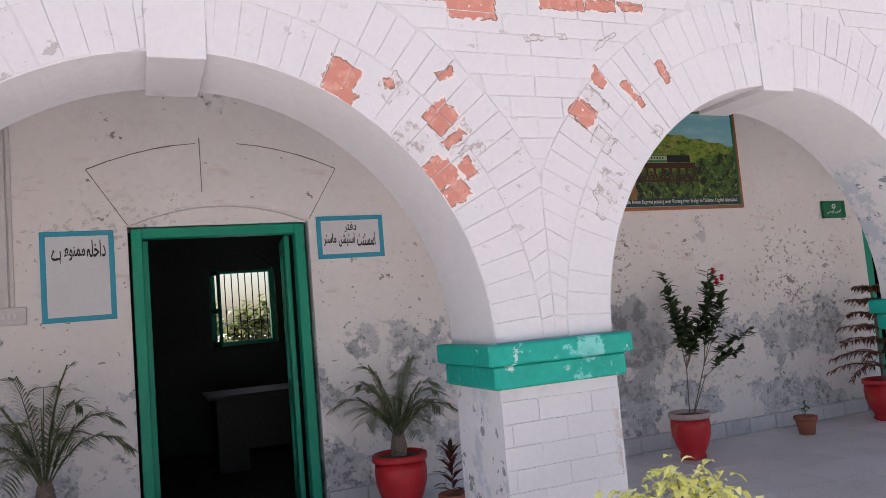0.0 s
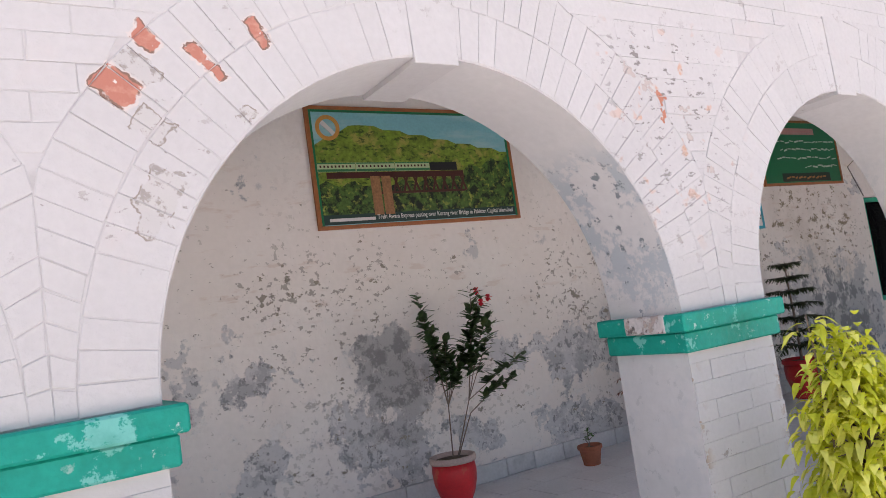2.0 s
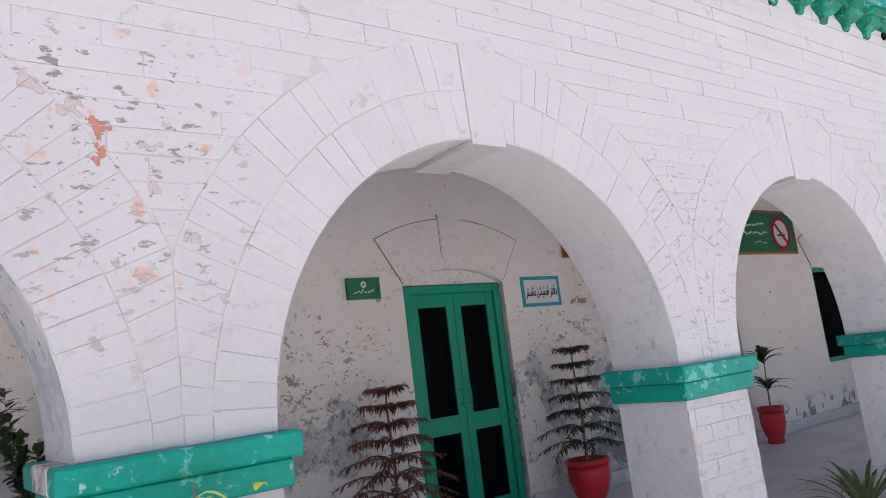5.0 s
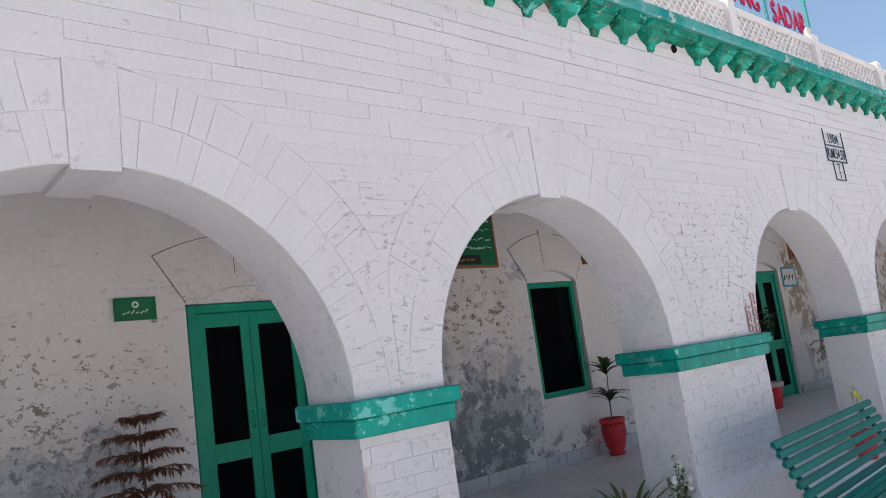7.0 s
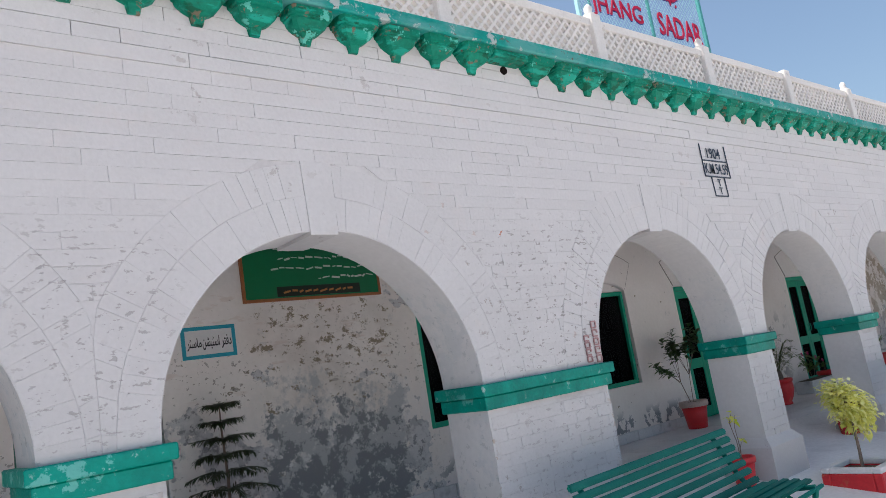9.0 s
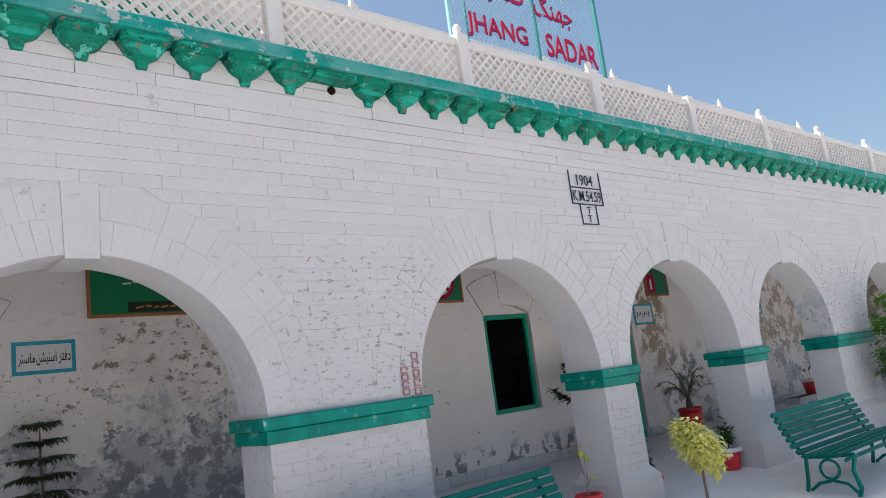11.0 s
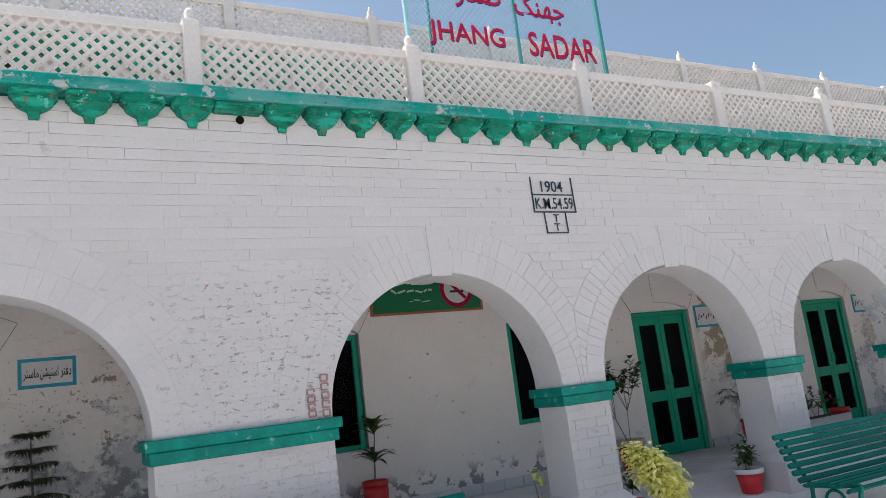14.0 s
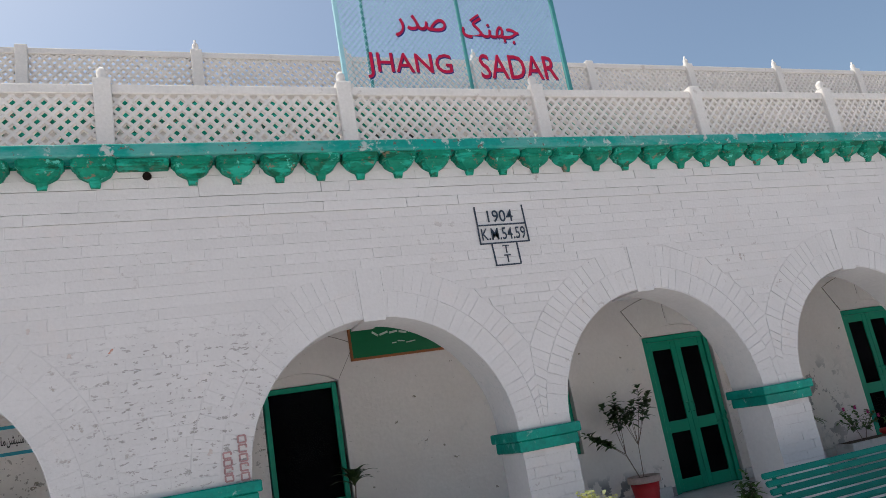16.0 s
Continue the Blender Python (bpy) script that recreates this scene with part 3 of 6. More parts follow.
def gauze_material():
    """Dark wire gauze: mostly black threads, a little see-through."""
    m = material("dark_wire_gauze", (0.004, 0.0045, 0.006), 0.85, vary=0.2, scale=8, grain=400, bump=0.1, spec=0.06)
    n, l = m.node_tree.nodes, m.node_tree.links
    tr = n.new("ShaderNodeBsdfTransparent")
    mix = n.new("ShaderNodeMixShader")
    mix.inputs[0].default_value = 0.2
    l.new(n["Principled BSDF"].outputs[0], mix.inputs[1])
    l.new(tr.outputs[0], mix.inputs[2])
    l.new(mix.outputs[0], n["Material Output"].inputs[0])
    return m


GAUZE = gauze_material()

# ---------- mesh helpers ----------


def finish(name, bm, mat, smooth=False, keep=False):
    me = bpy.data.meshes.new(name)
    bmesh.ops.recalc_face_normals(bm, faces=bm.faces) if not keep else None
    bm.to_mesh(me)
    bm.free()
    for mt in (mat if isinstance(mat, (list, tuple)) else [mat]):
        me.materials.append(mt)
    if smooth:
        me.shade_smooth()
    return me


def part(name, bm, mat, parent=None, label="", smooth=False):
    ob = new(name, finish(name, bm, mat, smooth))
    ob.parent = parent
    if label:
        tagged(ob, label)
    return ob


def thing(name, x, y, z, label, category, group="", turn=0.0):
    ob = new(name)
    ob.matrix_basis = pose(x, y, z, 0, 0, turn)
    return tagged(ob, label, category, group)


def box(bm, x0, x1, y0, y1, z0, z1, bevel=0.0, segments=1):
    m = Matrix.Translation(((x0 + x1) / 2, (y0 + y1) / 2, (z0 + z1) / 2)) @ Matrix.Diagonal((x1 - x0, y1 - y0, z1 - z0, 1))
    made = bmesh.ops.create_cube(bm, size=1, matrix=m)["verts"]
    if bevel:
        bmesh.ops.bevel(bm, geom=list({e for v in made for e in v.link_edges}), offset=bevel, segments=segments, affect="EDGES", clamp_overlap=True)
    return bm


def boxed(*args, **kw):
    return box(bmesh.new(), *args, **kw)


def lathe(profile, sides=28, wobble=0.0, squash=1.0):
    """A turned shape from (radius, height) pairs."""
    bm = bmesh.new()
    rings = []
    for r, z in profile:
        rings.append([bm.verts.new((r * math.cos(a) * (1 + wobble * math.sin(3 * a + z * 9)), squash * r * math.sin(a), z)) for a in (2 * math.pi * k / sides for k in range(sides))])
    for a, b in zip(rings, rings[1:]):
        for k in range(sides):
            bm.faces.new((a[k], a[(k + 1) % sides], b[(k + 1) % sides], b[k]))
    bm.faces.new(rings[0])
    bm.faces.new(rings[-1])
    return bm


def tube(bm, points, radii, sides=7):
    points = [Vector(p) for p in points]
    rings = []
    for k, p in enumerate(points):
        d = (points[min(k + 1, len(points) - 1)] - points[max(k - 1, 0)]).normalized()
        u = d.cross(Vector((0.31, 0.95, 0.1))).normalized()
        v = d.cross(u)
        r = radii[k] if isinstance(radii, (list, tuple)) else radii
        rings.append([bm.verts.new(p + r * (math.cos(a) * u + math.sin(a) * v)) for a in (2 * math.pi * j / sides for j in range(sides))])
    for a, b in zip(rings, rings[1:]):
        for j in range(sides):
            bm.faces.new((a[j], a[(j + 1) % sides], b[(j + 1) % sides], b[j]))
    bm.faces.new(rings[0])
    bm.faces.new(list(reversed(rings[-1])))
    return bm


def leaf(bm, base, along, length, width, droop=0.3, fold=0.2, steps=3):
    """One curved, slightly folded leaf."""
    base, d = Vector(base), Vector(along).normalized()
    side = d.cross(Vector((0, 0, 1)))
    side = side.normalized() if side.length > 1e-3 else Vector((1, 0, 0))
    up = side.cross(d)
    rows = []
    for k in range(steps + 1):
        s = k / steps
        c = base + d * length * s - Vector((0, 0, 1)) * droop * length * s * s
        w = width * 0.5 * math.sin(math.pi * min(0.97, 0.08 + 0.9 * s ** 0.85))
        rows.append([bm.verts.new(c - side * w + up * fold * w), bm.verts.new(c), bm.verts.new(c + side * w + up * fold * w)])
    for a, b in zip(rows, rows[1:]):
        bm.faces.new((a[0], a[1], b[1], b[0]))
        bm.faces.new((a[1], a[2], b[2], b[1]))


def prism(bm, corners, y0, y1, bevel=0.0):
    """A block whose face is the polygon of (x, z) corners, from y0 (front) back to y1."""
    if bevel:
        cx, cz = sum(c[0] for c in corners) / len(corners), sum(c[1] for c in corners) / len(corners)
        inner = []
        for x, z in corners:
            d = math.hypot(x - cx, z - cz) or 1
            inner.append((x - (x - cx) / d * bevel * 1.4, z - (z - cz) / d * bevel * 1.4))
        loops = [[bm.verts.new((x, y0, z)) for x, z in inner], [bm.verts.new((x, y0 + bevel * 0.7, z)) for x, z in corners], [bm.verts.new((x, y1, z)) for x, z in corners]]
    else:
        loops = [[bm.verts.new((x, y, z)) for x, z in corners] for y in (y0, y1)]
    n = len(corners)
    bm.faces.new(loops[0])
    for a, b in zip(loops, loops[1:]):
        for k in range(n):
            bm.faces.new((a[k], b[k], b[(k + 1) % n], a[(k + 1) % n]))
    return bm


def text_part(name, body, x, y, z, height, mat, parent=None, label="", width=0.0, deep=0.002, weight=0.012):
    """Flat lettering that faces -y: x is its left end, z its foot."""
    c = bpy.data.curves.new(name, "FONT")
    c.body, c.size, c.extrude, c.resolution_u, c.offset = body, 1.0, 0.0, 3, weight
    tmp = new("lettering_curve", c)
    bpy.context.view_layer.update()
    me = bpy.data.meshes.new_from_object(tmp.evaluated_get(bpy.context.evaluated_depsgraph_get()))
    bpy.data.objects.remove(tmp)
    xs, ys = [v.co.x for v in me.vertices], [v.co.y for v in me.vertices]
    x0, y0, y1 = min(xs), min(ys), max(ys)
    k = height / (y1 - y0)
    kx = width / (max(xs) - x0) if width else k
    bm = bmesh.new()
    bm.from_mesh(me)
    for v in bm.verts:
        v.co = Vector(((v.co.x - x0) * kx, 0, (v.co.y - y0) * k))
    made = bmesh.ops.extrude_face_region(bm, geom=bm.faces[:])["geom"]
    for v in made:
        if isinstance(v, bmesh.types.BMVert):
            v.co.y -= deep
    bpy.data.meshes.remove(me)
    ob = part(name, bm, mat, parent, label)
    ob.location = (x, y, z)
    return ob


# ---------- plan ----------
SPRING, RING = 1.275, 0.43
ARCHES = [(-3.07, 1.105), (-0.295, 1.13), (2.503, 1.115), (5.343, 1.107), (8.125, 1.105), (11.68, 1.12), (14.435, 1.115), (17.195, 1.105),
          (20.75, 1.11), (23.55, 1.11), (26.35, 1.11)]
X0, X1, DEEP, WALL_TOP = -4.75, 28.1, 0.44, 3.84
BACK = 3.035
SLOPE = [(1.30, 0.0), (0.3, -0.10), (-0.1, -0.135), (-1.1, -0.27), (-14, -0.30)]


def ground_z(y):
    """The height of floor or apron at a distance from the front."""
    for (ya, za), (yb, zb) in zip(SLOPE, SLOPE[1:]):
        if yb <= y <= ya:
            return za + (zb - za) * (ya - y) / (ya - yb)
    return 0.0 if y > 0 else -0.30


# ---------- large structure ----------
bm = bmesh.new()
rows = []
for y, z in [(300, -0.32), (7.2, -0.32), (7.19, -0.05), (1.34, -0.03), (1.30, -0.001)] + SLOPE[1:] + [(-300, -0.31)]:
    rows.append([bm.verts.new((x, y, z)) for x in (-300, -40, -8, 0, 8, 16, 24, 40, 300)])
for a, b in zip(rows, rows[1:]):
    for k in range(len(a) - 1):
        bm.faces.new((a[k], a[k + 1], b[k + 1], b[k]))
tagged(part("ground", bm, GROUND), "pinkish grey concrete platform sloping gently from the verandah", "ground", kind="structure")


def pierced_wall(x0, x1, y0, y1, top, openings, bottom=-0.35):
    """A wall whose openings are rows of (x, z) profile points that start and end at the bottom."""
    bm = bmesh.new()
    prof = [(x0, bottom)]
    for o in openings:
        prof += o
    prof.append((x1, bottom))
    f = [bm.verts.new((x, y0, z)) for x, z in prof]
    b = [bm.verts.new((x, y1, z)) for x, z in prof]
    ft = [bm.verts.new((x, y0, top)) for x, z in prof]
    bt = [bm.verts.new((x, y1, top)) for x, z in prof]
    for k in range(len(prof) - 1):
        if abs(prof[k + 1][0] - prof[k][0]) > 1e-6:
            bm.faces.new((f[k], f[k + 1], ft[k + 1], ft[k]))
            bm.faces.new((b[k + 1], b[k], bt[k], bt[k + 1]))
            bm.faces.new((ft[k], ft[k + 1], bt[k + 1], bt[k]))
        q = bm.faces.new((f[k + 1], f[k], b[k], b[k + 1]))
        q.material_index = 1
    bm.faces.new((f[0], ft[0], bt[0], b[0]))
    bm.faces.new((ft[-1], f[-1], b[-1], bt[-1]))
    return bm


def arch_profile(c, r, steps=40):
    pts = [(c - r, -0.35)]
    for k in range(steps + 1):
        a = math.pi * (1 - k / steps)
        pts.append((c + r * math.cos(a), SPRING + r * math.sin(a)))
    pts.append((c + r, -0.35))
    return pts


bm = pierced_wall(X0, X1, 0, DEEP, WALL_TOP, [arch_profile(c, r) for c, r in ARCHES])
for f in bm.faces:
    if f.material_index == 0 and f.calc_center_median().y > 0.1:
        f.material_index = 1
wall_front = new("wall_front", finish("wall_front", bm, [MORTAR, SOFFIT], keep=True))
tagged(wall_front, "white-painted brick arcade wall with round arches", "wall", kind="structure")

DOORS = {"door_1": (-0.475, 0.775, 2.20), "door_2": (6.90, 8.035, 2.155), "door_3": (16.50, 17.66, 2.18), "door_4": (20.45, 21.62, 2.17)}
WINDOWS = {"window_1": (11.11, 11.99, 0.79, 2.185), "window_2": (14.23, 15.14, 0.79, 2.185)}


def head_profile(x0, x1, top, rise, bottom=-0.35):
    pts = [(x0, bottom)]
    for k in range(13):
        s = k / 12
        pts.append((x0 + (x1 - x0) * s, top + rise * (1 - (2 * s - 1) ** 2)))
    return pts + [(x1, bottom)]


holes = sorted([(x0 - 0.02, x1 + 0.03, t) for x0, x1, t in DOORS.values()] + [(x0 - 0.02, x1 + 0.03, t) for x0, x1, z, t in WINDOWS.values()])
bm = pierced_wall(X0, X1, BACK, BACK + 0.36, 6.0, [head_profile(a, b, t + 0.01, 0.14) for a, b, t in holes])
for f in bm.faces:
    f.material_index = 0
for x0, x1, z, t in WINDOWS.values():
    box(bm, x0 - 0.019, x1 + 0.029, BACK + 0.0005, BACK + 0.36, -0.3, z - 0.004)
wall_back = new("wall_back", finish("wall_back", bm, PLASTER, keep=True))
tagged(wall_back, "peeling plaster wall with grey damp stains behind the arcade", "wall", kind="structure")
for name, x in (("wall_left", X0), ("wall_right", X1 - 0.3)):
    tagged(part(name, boxed(x + 0.001, x + 0.299, DEEP, BACK, -0.3, 3.75), PLASTER), "plain plaster end wall of the verandah", "wall", kind="structure")
tagged(part("ceiling", boxed(X0 + 0.301, X1 - 0.301, DEEP, BACK, 3.62, 3.75), CEILING), "limewashed verandah ceiling", "ceiling", kind="structure")
tagged(part("roof", boxed(X0, X1, 0.02, BACK - 0.001, 3.841, 3.98), PARAPET), "flat limewashed verandah roof", "roof", kind="structure")
# rooms behind the verandah; the shade inside is put into their colours
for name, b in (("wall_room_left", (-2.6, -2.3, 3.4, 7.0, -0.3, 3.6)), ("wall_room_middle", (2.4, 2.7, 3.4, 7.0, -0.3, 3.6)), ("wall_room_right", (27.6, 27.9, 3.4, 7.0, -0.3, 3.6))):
    tagged(part(name, boxed(*b), INNER), "interior room wall coloured near-black to read as unlit", "wall", kind="structure")
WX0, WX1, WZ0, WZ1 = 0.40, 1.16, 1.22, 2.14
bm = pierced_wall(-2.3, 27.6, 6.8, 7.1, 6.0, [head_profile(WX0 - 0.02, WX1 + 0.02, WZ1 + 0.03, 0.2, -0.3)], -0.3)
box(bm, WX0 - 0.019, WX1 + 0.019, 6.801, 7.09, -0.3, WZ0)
tagged(part("wall_rear", bm, INNER), "rear wall of the rooms with one barred window, coloured near-black to read as unlit", "wall", kind="structure")
tagged(part("floor_rooms", boxed(-2.3, 27.6, BACK + 0.36, 6.8, -0.1, -0.01), INNER_FLOOR), "room floor coloured near-black to read as unlit", "floor", kind="structure")
tagged(part("ceiling_rooms", boxed(-2.6, 27.9, BACK + 0.36, 7.1, 3.601, 3.8), INNER), "room ceiling coloured near-black to read as unlit", "ceiling", kind="structure")
# added out of view to stop sun entering the rear office window
tagged(part("trim_eave", boxed(X0, X1, 7.101, 8.3, 2.5, 2.6), PARAPET), "unseen slab added behind to keep sun out of the office window", "eave", kind="structure")
tagged(part("roof_main", boxed(X0, X1, BACK + 0.05, 8.3, 6.001, 6.12), PARAPET), "flat roof of the main block", "roof", kind="structure")

# floor bed under the tiles
floor = part("floor", boxed(X0 + 0.3, X1 - 0.3, 1.31, BACK, -0.06, -0.006), JOINT)
tagged(floor, "grey square-tiled verandah floor", "floor", kind="structure")

# ---------- capitals and plinths ----------
PIERS = [(a[0] + a[1], b[0] - b[1]) for a, b in zip(ARCHES, ARCHES[1:])]
for k, (a, b) in enumerate([(X0, ARCHES[0][0] - ARCHES[0][1])] + PIERS + [(ARCHES[-1][0] + ARCHES[-1][1], X1)]):
    cap = thing("pier_capital", (a + b) / 2, 0, 0, "turquoise-painted stepped capital on a white brick pier, paint flaking", "capital", "pier capitals")
    h = (b - a) / 2
    part("upper_course", boxed(-h - 0.06, h + 0.06, -0.06, DEEP + 0.05, 1.192, SPRING, bevel=0.008), CAP_GREEN, cap)
    part("lower_course", boxed(-h - 0.032, h + 0.032, -0.035, DEEP + 0.025, 1.098, 1.191, bevel=0.008), CAP_GREEN, cap)
    if abs(a - 3.619) < 0.02:
        part("bare_end_block", boxed(-h - 0.063, -h + 0.02, 0.05, 0.30, 1.194, SPRING + 0.002, bevel=0.006), PEELED, cap, "bare brick end where the paint has gone")
    pl = bmesh.new()
    g, o = -0.40, 0.075
    rise = 0.19 if a > 8 else 0.0
    lower = [(-h - o, -o), (h + o, -o), (h + o, DEEP + o), (-h - o, DEEP + o)]
    upper = [(-h - 0.006, -0.008), (h + 0.006, -0.008), (h + 0.006, DEEP + 0.006), (-h - 0.006, DEEP + 0.006)]
    rings = [[pl.verts.new((x, y, z)) for x, y in ring] for ring, z in ((lower, g), (lower, rise), (upper, rise + 0.085))]
    for p, q in zip(rings, rings[1:]):
        for j in range(4):
            pl.faces.new((p[j], p[(j + 1) % 4], q[(j + 1) % 4], q[j]))
    pl.faces.new(rings[0])
    pl.faces.new(rings[-1])
    ob = part("pier_plinth", pl, WHITEWASH)
    ob.location = ((a + b) / 2, 0, 0)
    tagged(ob, "white-painted plinth with sloped top at a pier's foot", "plinth", "pier plinths")

# ---------- cornice, corbels ----------
cornice = part("cornice", boxed(X0, X1, -0.21, 0.12, 3.815, 3.915, bevel=0.012), BAND_GREEN)
tagged(cornice, "weathered teal-painted projecting cornice band", "cornice", kind="structure")
bm = bmesh.new()
prism(bm, [(X0, 3.72), (X1, 3.72), (X1, 3.814), (X0, 3.814)], -0.012, 0.02)
tagged(part("corbel_backing", bm, CORNICE_GREEN), "green-painted course between the corbels", "cornice", kind="structure")
bm = bmesh.new()
a = [bm.verts.new((x, y, z)) for x, y, z in ((X0, -0.19, 3.914), (X1, -0.19, 3.914), (X1, 0.12, 4.0), (X0, 0.12, 4.0), (X0, 0.12, 3.914), (X1, 0.12, 3.914))]
for q in ((0, 1, 2, 3), (3, 2, 5, 4), (0, 4, 5, 1), (0, 3, 4), (1, 5, 2)):
    bm.faces.new([a[j] for j in q])
tagged(part("trim_coping", bm, PARAPET), "sloped mortar coping over the cornice", "trim", kind="structure")


def corbel_mesh():
    bm = bmesh.new()
    rings = []
    for z, w, d in ((3.814, 0.161, 0.178), (3.768, 0.158, 0.174), (3.760, 0.143, 0.158), (3.750, 0.143, 0.158), (3.746, 0.132, 0.14), (3.728, 0.126, 0.132), (3.708, 0.112, 0.118), (3.690, 0.088, 0.098),
                    (3.676, 0.060, 0.075), (3.668, 0.042, 0.058), (3.660, 0.042, 0.056), (3.618, 0.033, 0.042)):
        rings.append([bm.verts.new(v) for v in ((-w, 0.0, z), (-w, -d * 0.80, z), (-w * 0.84, -d, z), (w * 0.84, -d, z), (w, -d * 0.80, z), (w, 0.0, z))])
    for p, q in zip(rings, rings[1:]):
        for k in range(6):
            bm.faces.new((p[k], p[(k + 1) % 6], q[(k + 1) % 6], q[k]))
    bm.faces.new(rings[0])
    bm.faces.new(rings[-1])
    return finish("corbel", bm, CORNICE_GREEN)


CORBEL = corbel_mesh()
for k in range(-42, 51):
    x = 10.335 + 0.349 * k if k >= 0 else 9.62 + 0.363 * (k + 2)
    if k == -1 or not X0 + 0.2 < x < X1 - 0.2:
        continue
    ob = new("corbel", CORBEL)
    ob.parent = cornice
    ob.location = (x + random.uniform(-0.006, 0.006), 0, random.uniform(-0.006, 0.004))
ob = part("filler_block", boxed(-0.19, 0.19, -0.165, 0, 3.752, 3.814, bevel=0.01), CORNICE_GREEN, cornice)
ob.location = (9.975, 0, 0)
# closed near-black front cap stands in for the shade inside the hole
spout = lathe([(0.028, 0), (0.034, 0.004), (0.034, 0.048), (0.030, 0.052), (0.004, 0.052)], 16)
spout = part("drain_pipe", spout, OUTLET)
spout.matrix_basis = pose(10.0, 0.02, 3.713, 90, 0, 0)
tagged(spout, "round rain outlet below the cornice, its dark hole a black cap", "drain")

# ---------- parapets ----------


def lattice_mesh(w, h, pitch=0.113, strip=0.040, deep=0.05):
    """A pierced panel of crossing diagonal strips, w by h, its foot at z = 0."""
    bm = bmesh.new()
    for sign in (1, -1):
        k = -h
        while k < w + h:
            # the line x = k + sign * z, clipped to the panel
            lo, hi = 0.0, h
            if sign > 0:
                lo, hi = max(lo, -k), min(hi, w - k)
            else:
                lo, hi = max(lo, k - w), min(hi, k)
            if hi - lo > 0.03:
                s = strip * 0.5
                cs = []
                for z, e in ((lo, -1), (lo, 1), (hi, 1), (hi, -1)):
                    cs.append((k + sign * z + e * s, z))
                prism(bm, cs, -deep / 2 - 0.001 * sign, deep / 2 + 0.001 * sign)
            k += pitch
    return bm


def parapet(y, z, xs, rail_top, post_top, tip, label):
    base = thing("roof_parapet", xs[0], y, z, label, "parapet")
    gap = xs[1] - xs[0]
    h = rail_top - z - 0.16
    panel = finish("lattice_panel", lattice_mesh(gap - 0.13, h), PARAPET)
    rail = finish("rail", boxed(0.065, gap - 0.065, -0.045, 0.045, 0, 0.085, bevel=0.008), PARAPET)
    sill = finish("bottom_rail", boxed(0.065, gap - 0.065, -0.045, 0.045, 0, 0.075, bevel=0.006), PARAPET)
    post = finish("post", boxed(-0.072, 0.072, -0.08, 0.07, 0, post_top - z, bevel=0.01), PARAPET)
    knob = finish("finial", lathe([(0.055, 0), (0.06, 0.02), (0.035, 0.04), (0.045, 0.07), (0.04, 0.1), (0.016, 0.13), (0.014, tip - post_top)], 12), PARAPET, True)
    for k, x in enumerate(xs):
        p = new("post", post)
        p.parent = base
        p.location = (x - xs[0], 0, 0)
        if k % 4 != 2:
            f = new("finial", knob)
            f.parent = p
            f.location = (0, 0, post_top - z)
        if k < len(xs) - 1:
            for me, dz, dx in ((panel, 0.075, 0.065), (rail, rail_top - z - 0.085, 0), (sill, 0.0, 0)):
                o = new(me.name.split(".")[0], me)
                o.parent = base
                o.location = (x - xs[0] + dx, 0, dz)
    return base


parapet(0.31, 3.985, [9.71 + 2.08 * k for k in range(-7, 9)], 4.665, 4.71, 4.83, "pinkish white roof parapet of pierced diamond lattice panels")
parapet(3.47, 6.12, [8.72 + 2.07 * k for k in range(-6, 10)], 6.83, 6.86, 7.03, "far pale lattice parapet on the main block's roof")
# the upper wall's own green cornice, seen through the front lattice
bm = bmesh.new()
prism(bm, [(X0, 5.60), (X1, 5.60), (X1, 5.84), (X0, 5.84)], BACK - 0.16, BACK + 0.02)
for k in range(80):
    x = X0 + 0.3 + 0.4 * k
    prism(bm, [(x, 5.30), (x + 0.08, 5.26), (x + 0.16, 5.30), (x + 0.26, 5.599), (x - 0.1, 5.599)], BACK - 0.12, BACK + 0.01)
up = part("cornice_upper", bm, CORNICE_GREEN)
tagged(up, "green-painted cornice of the main block", "cornice", kind="structure")
bm = bmesh.new()
prism(bm, [(X0, 3.99), (X1, 3.99), (X1, 6.115), (X0, 6.115)], BACK - 0.02, BACK - 0.001)
tagged(part("wall_upper", bm, BACK_LIME), "pale pink upper wall above the verandah roof", "wall", kind="structure")

# ---------- station name board ----------
SX0, SX1, SY, SZ0, SZ1 = 11.90, 14.46, 0.50, 3.985, 6.05
sign = thing("name_board", SX0, SY, SZ0, "red station name on a wire mesh frame on the roof", "sign")
for x, w in ((0.0, 0.022), (1.36, 0.016), (SX1 - SX0, 0.022)):
    part("upright", boxed(x - w, x + w, -w, w, 0, SZ1 - SZ0, bevel=0.004), TEAL_STEEL if x else STEEL, sign)
for z in (0.66, SZ1 - SZ0 - 0.02):
    part("crossbar", boxed(0.023, SX1 - SX0 - 0.023, 0.02, 0.045, z - 0.015, z + 0.015), TEAL_STEEL, sign)
strut = bmesh.new()
tube(strut, [(0.28, 0.06, 0), (0.30, 0.05, SZ1 - SZ0 - 0.1)], 0.017, 6)
part("strut", strut, TEAL_STEEL, sign)
bm = bmesh.new()
cell_w, cell_h, wire = 0.062, 0.036, 0.0055
nx, nz = int((SX1 - SX0 - 0.06) / cell_w), int(1.36 / cell_h)
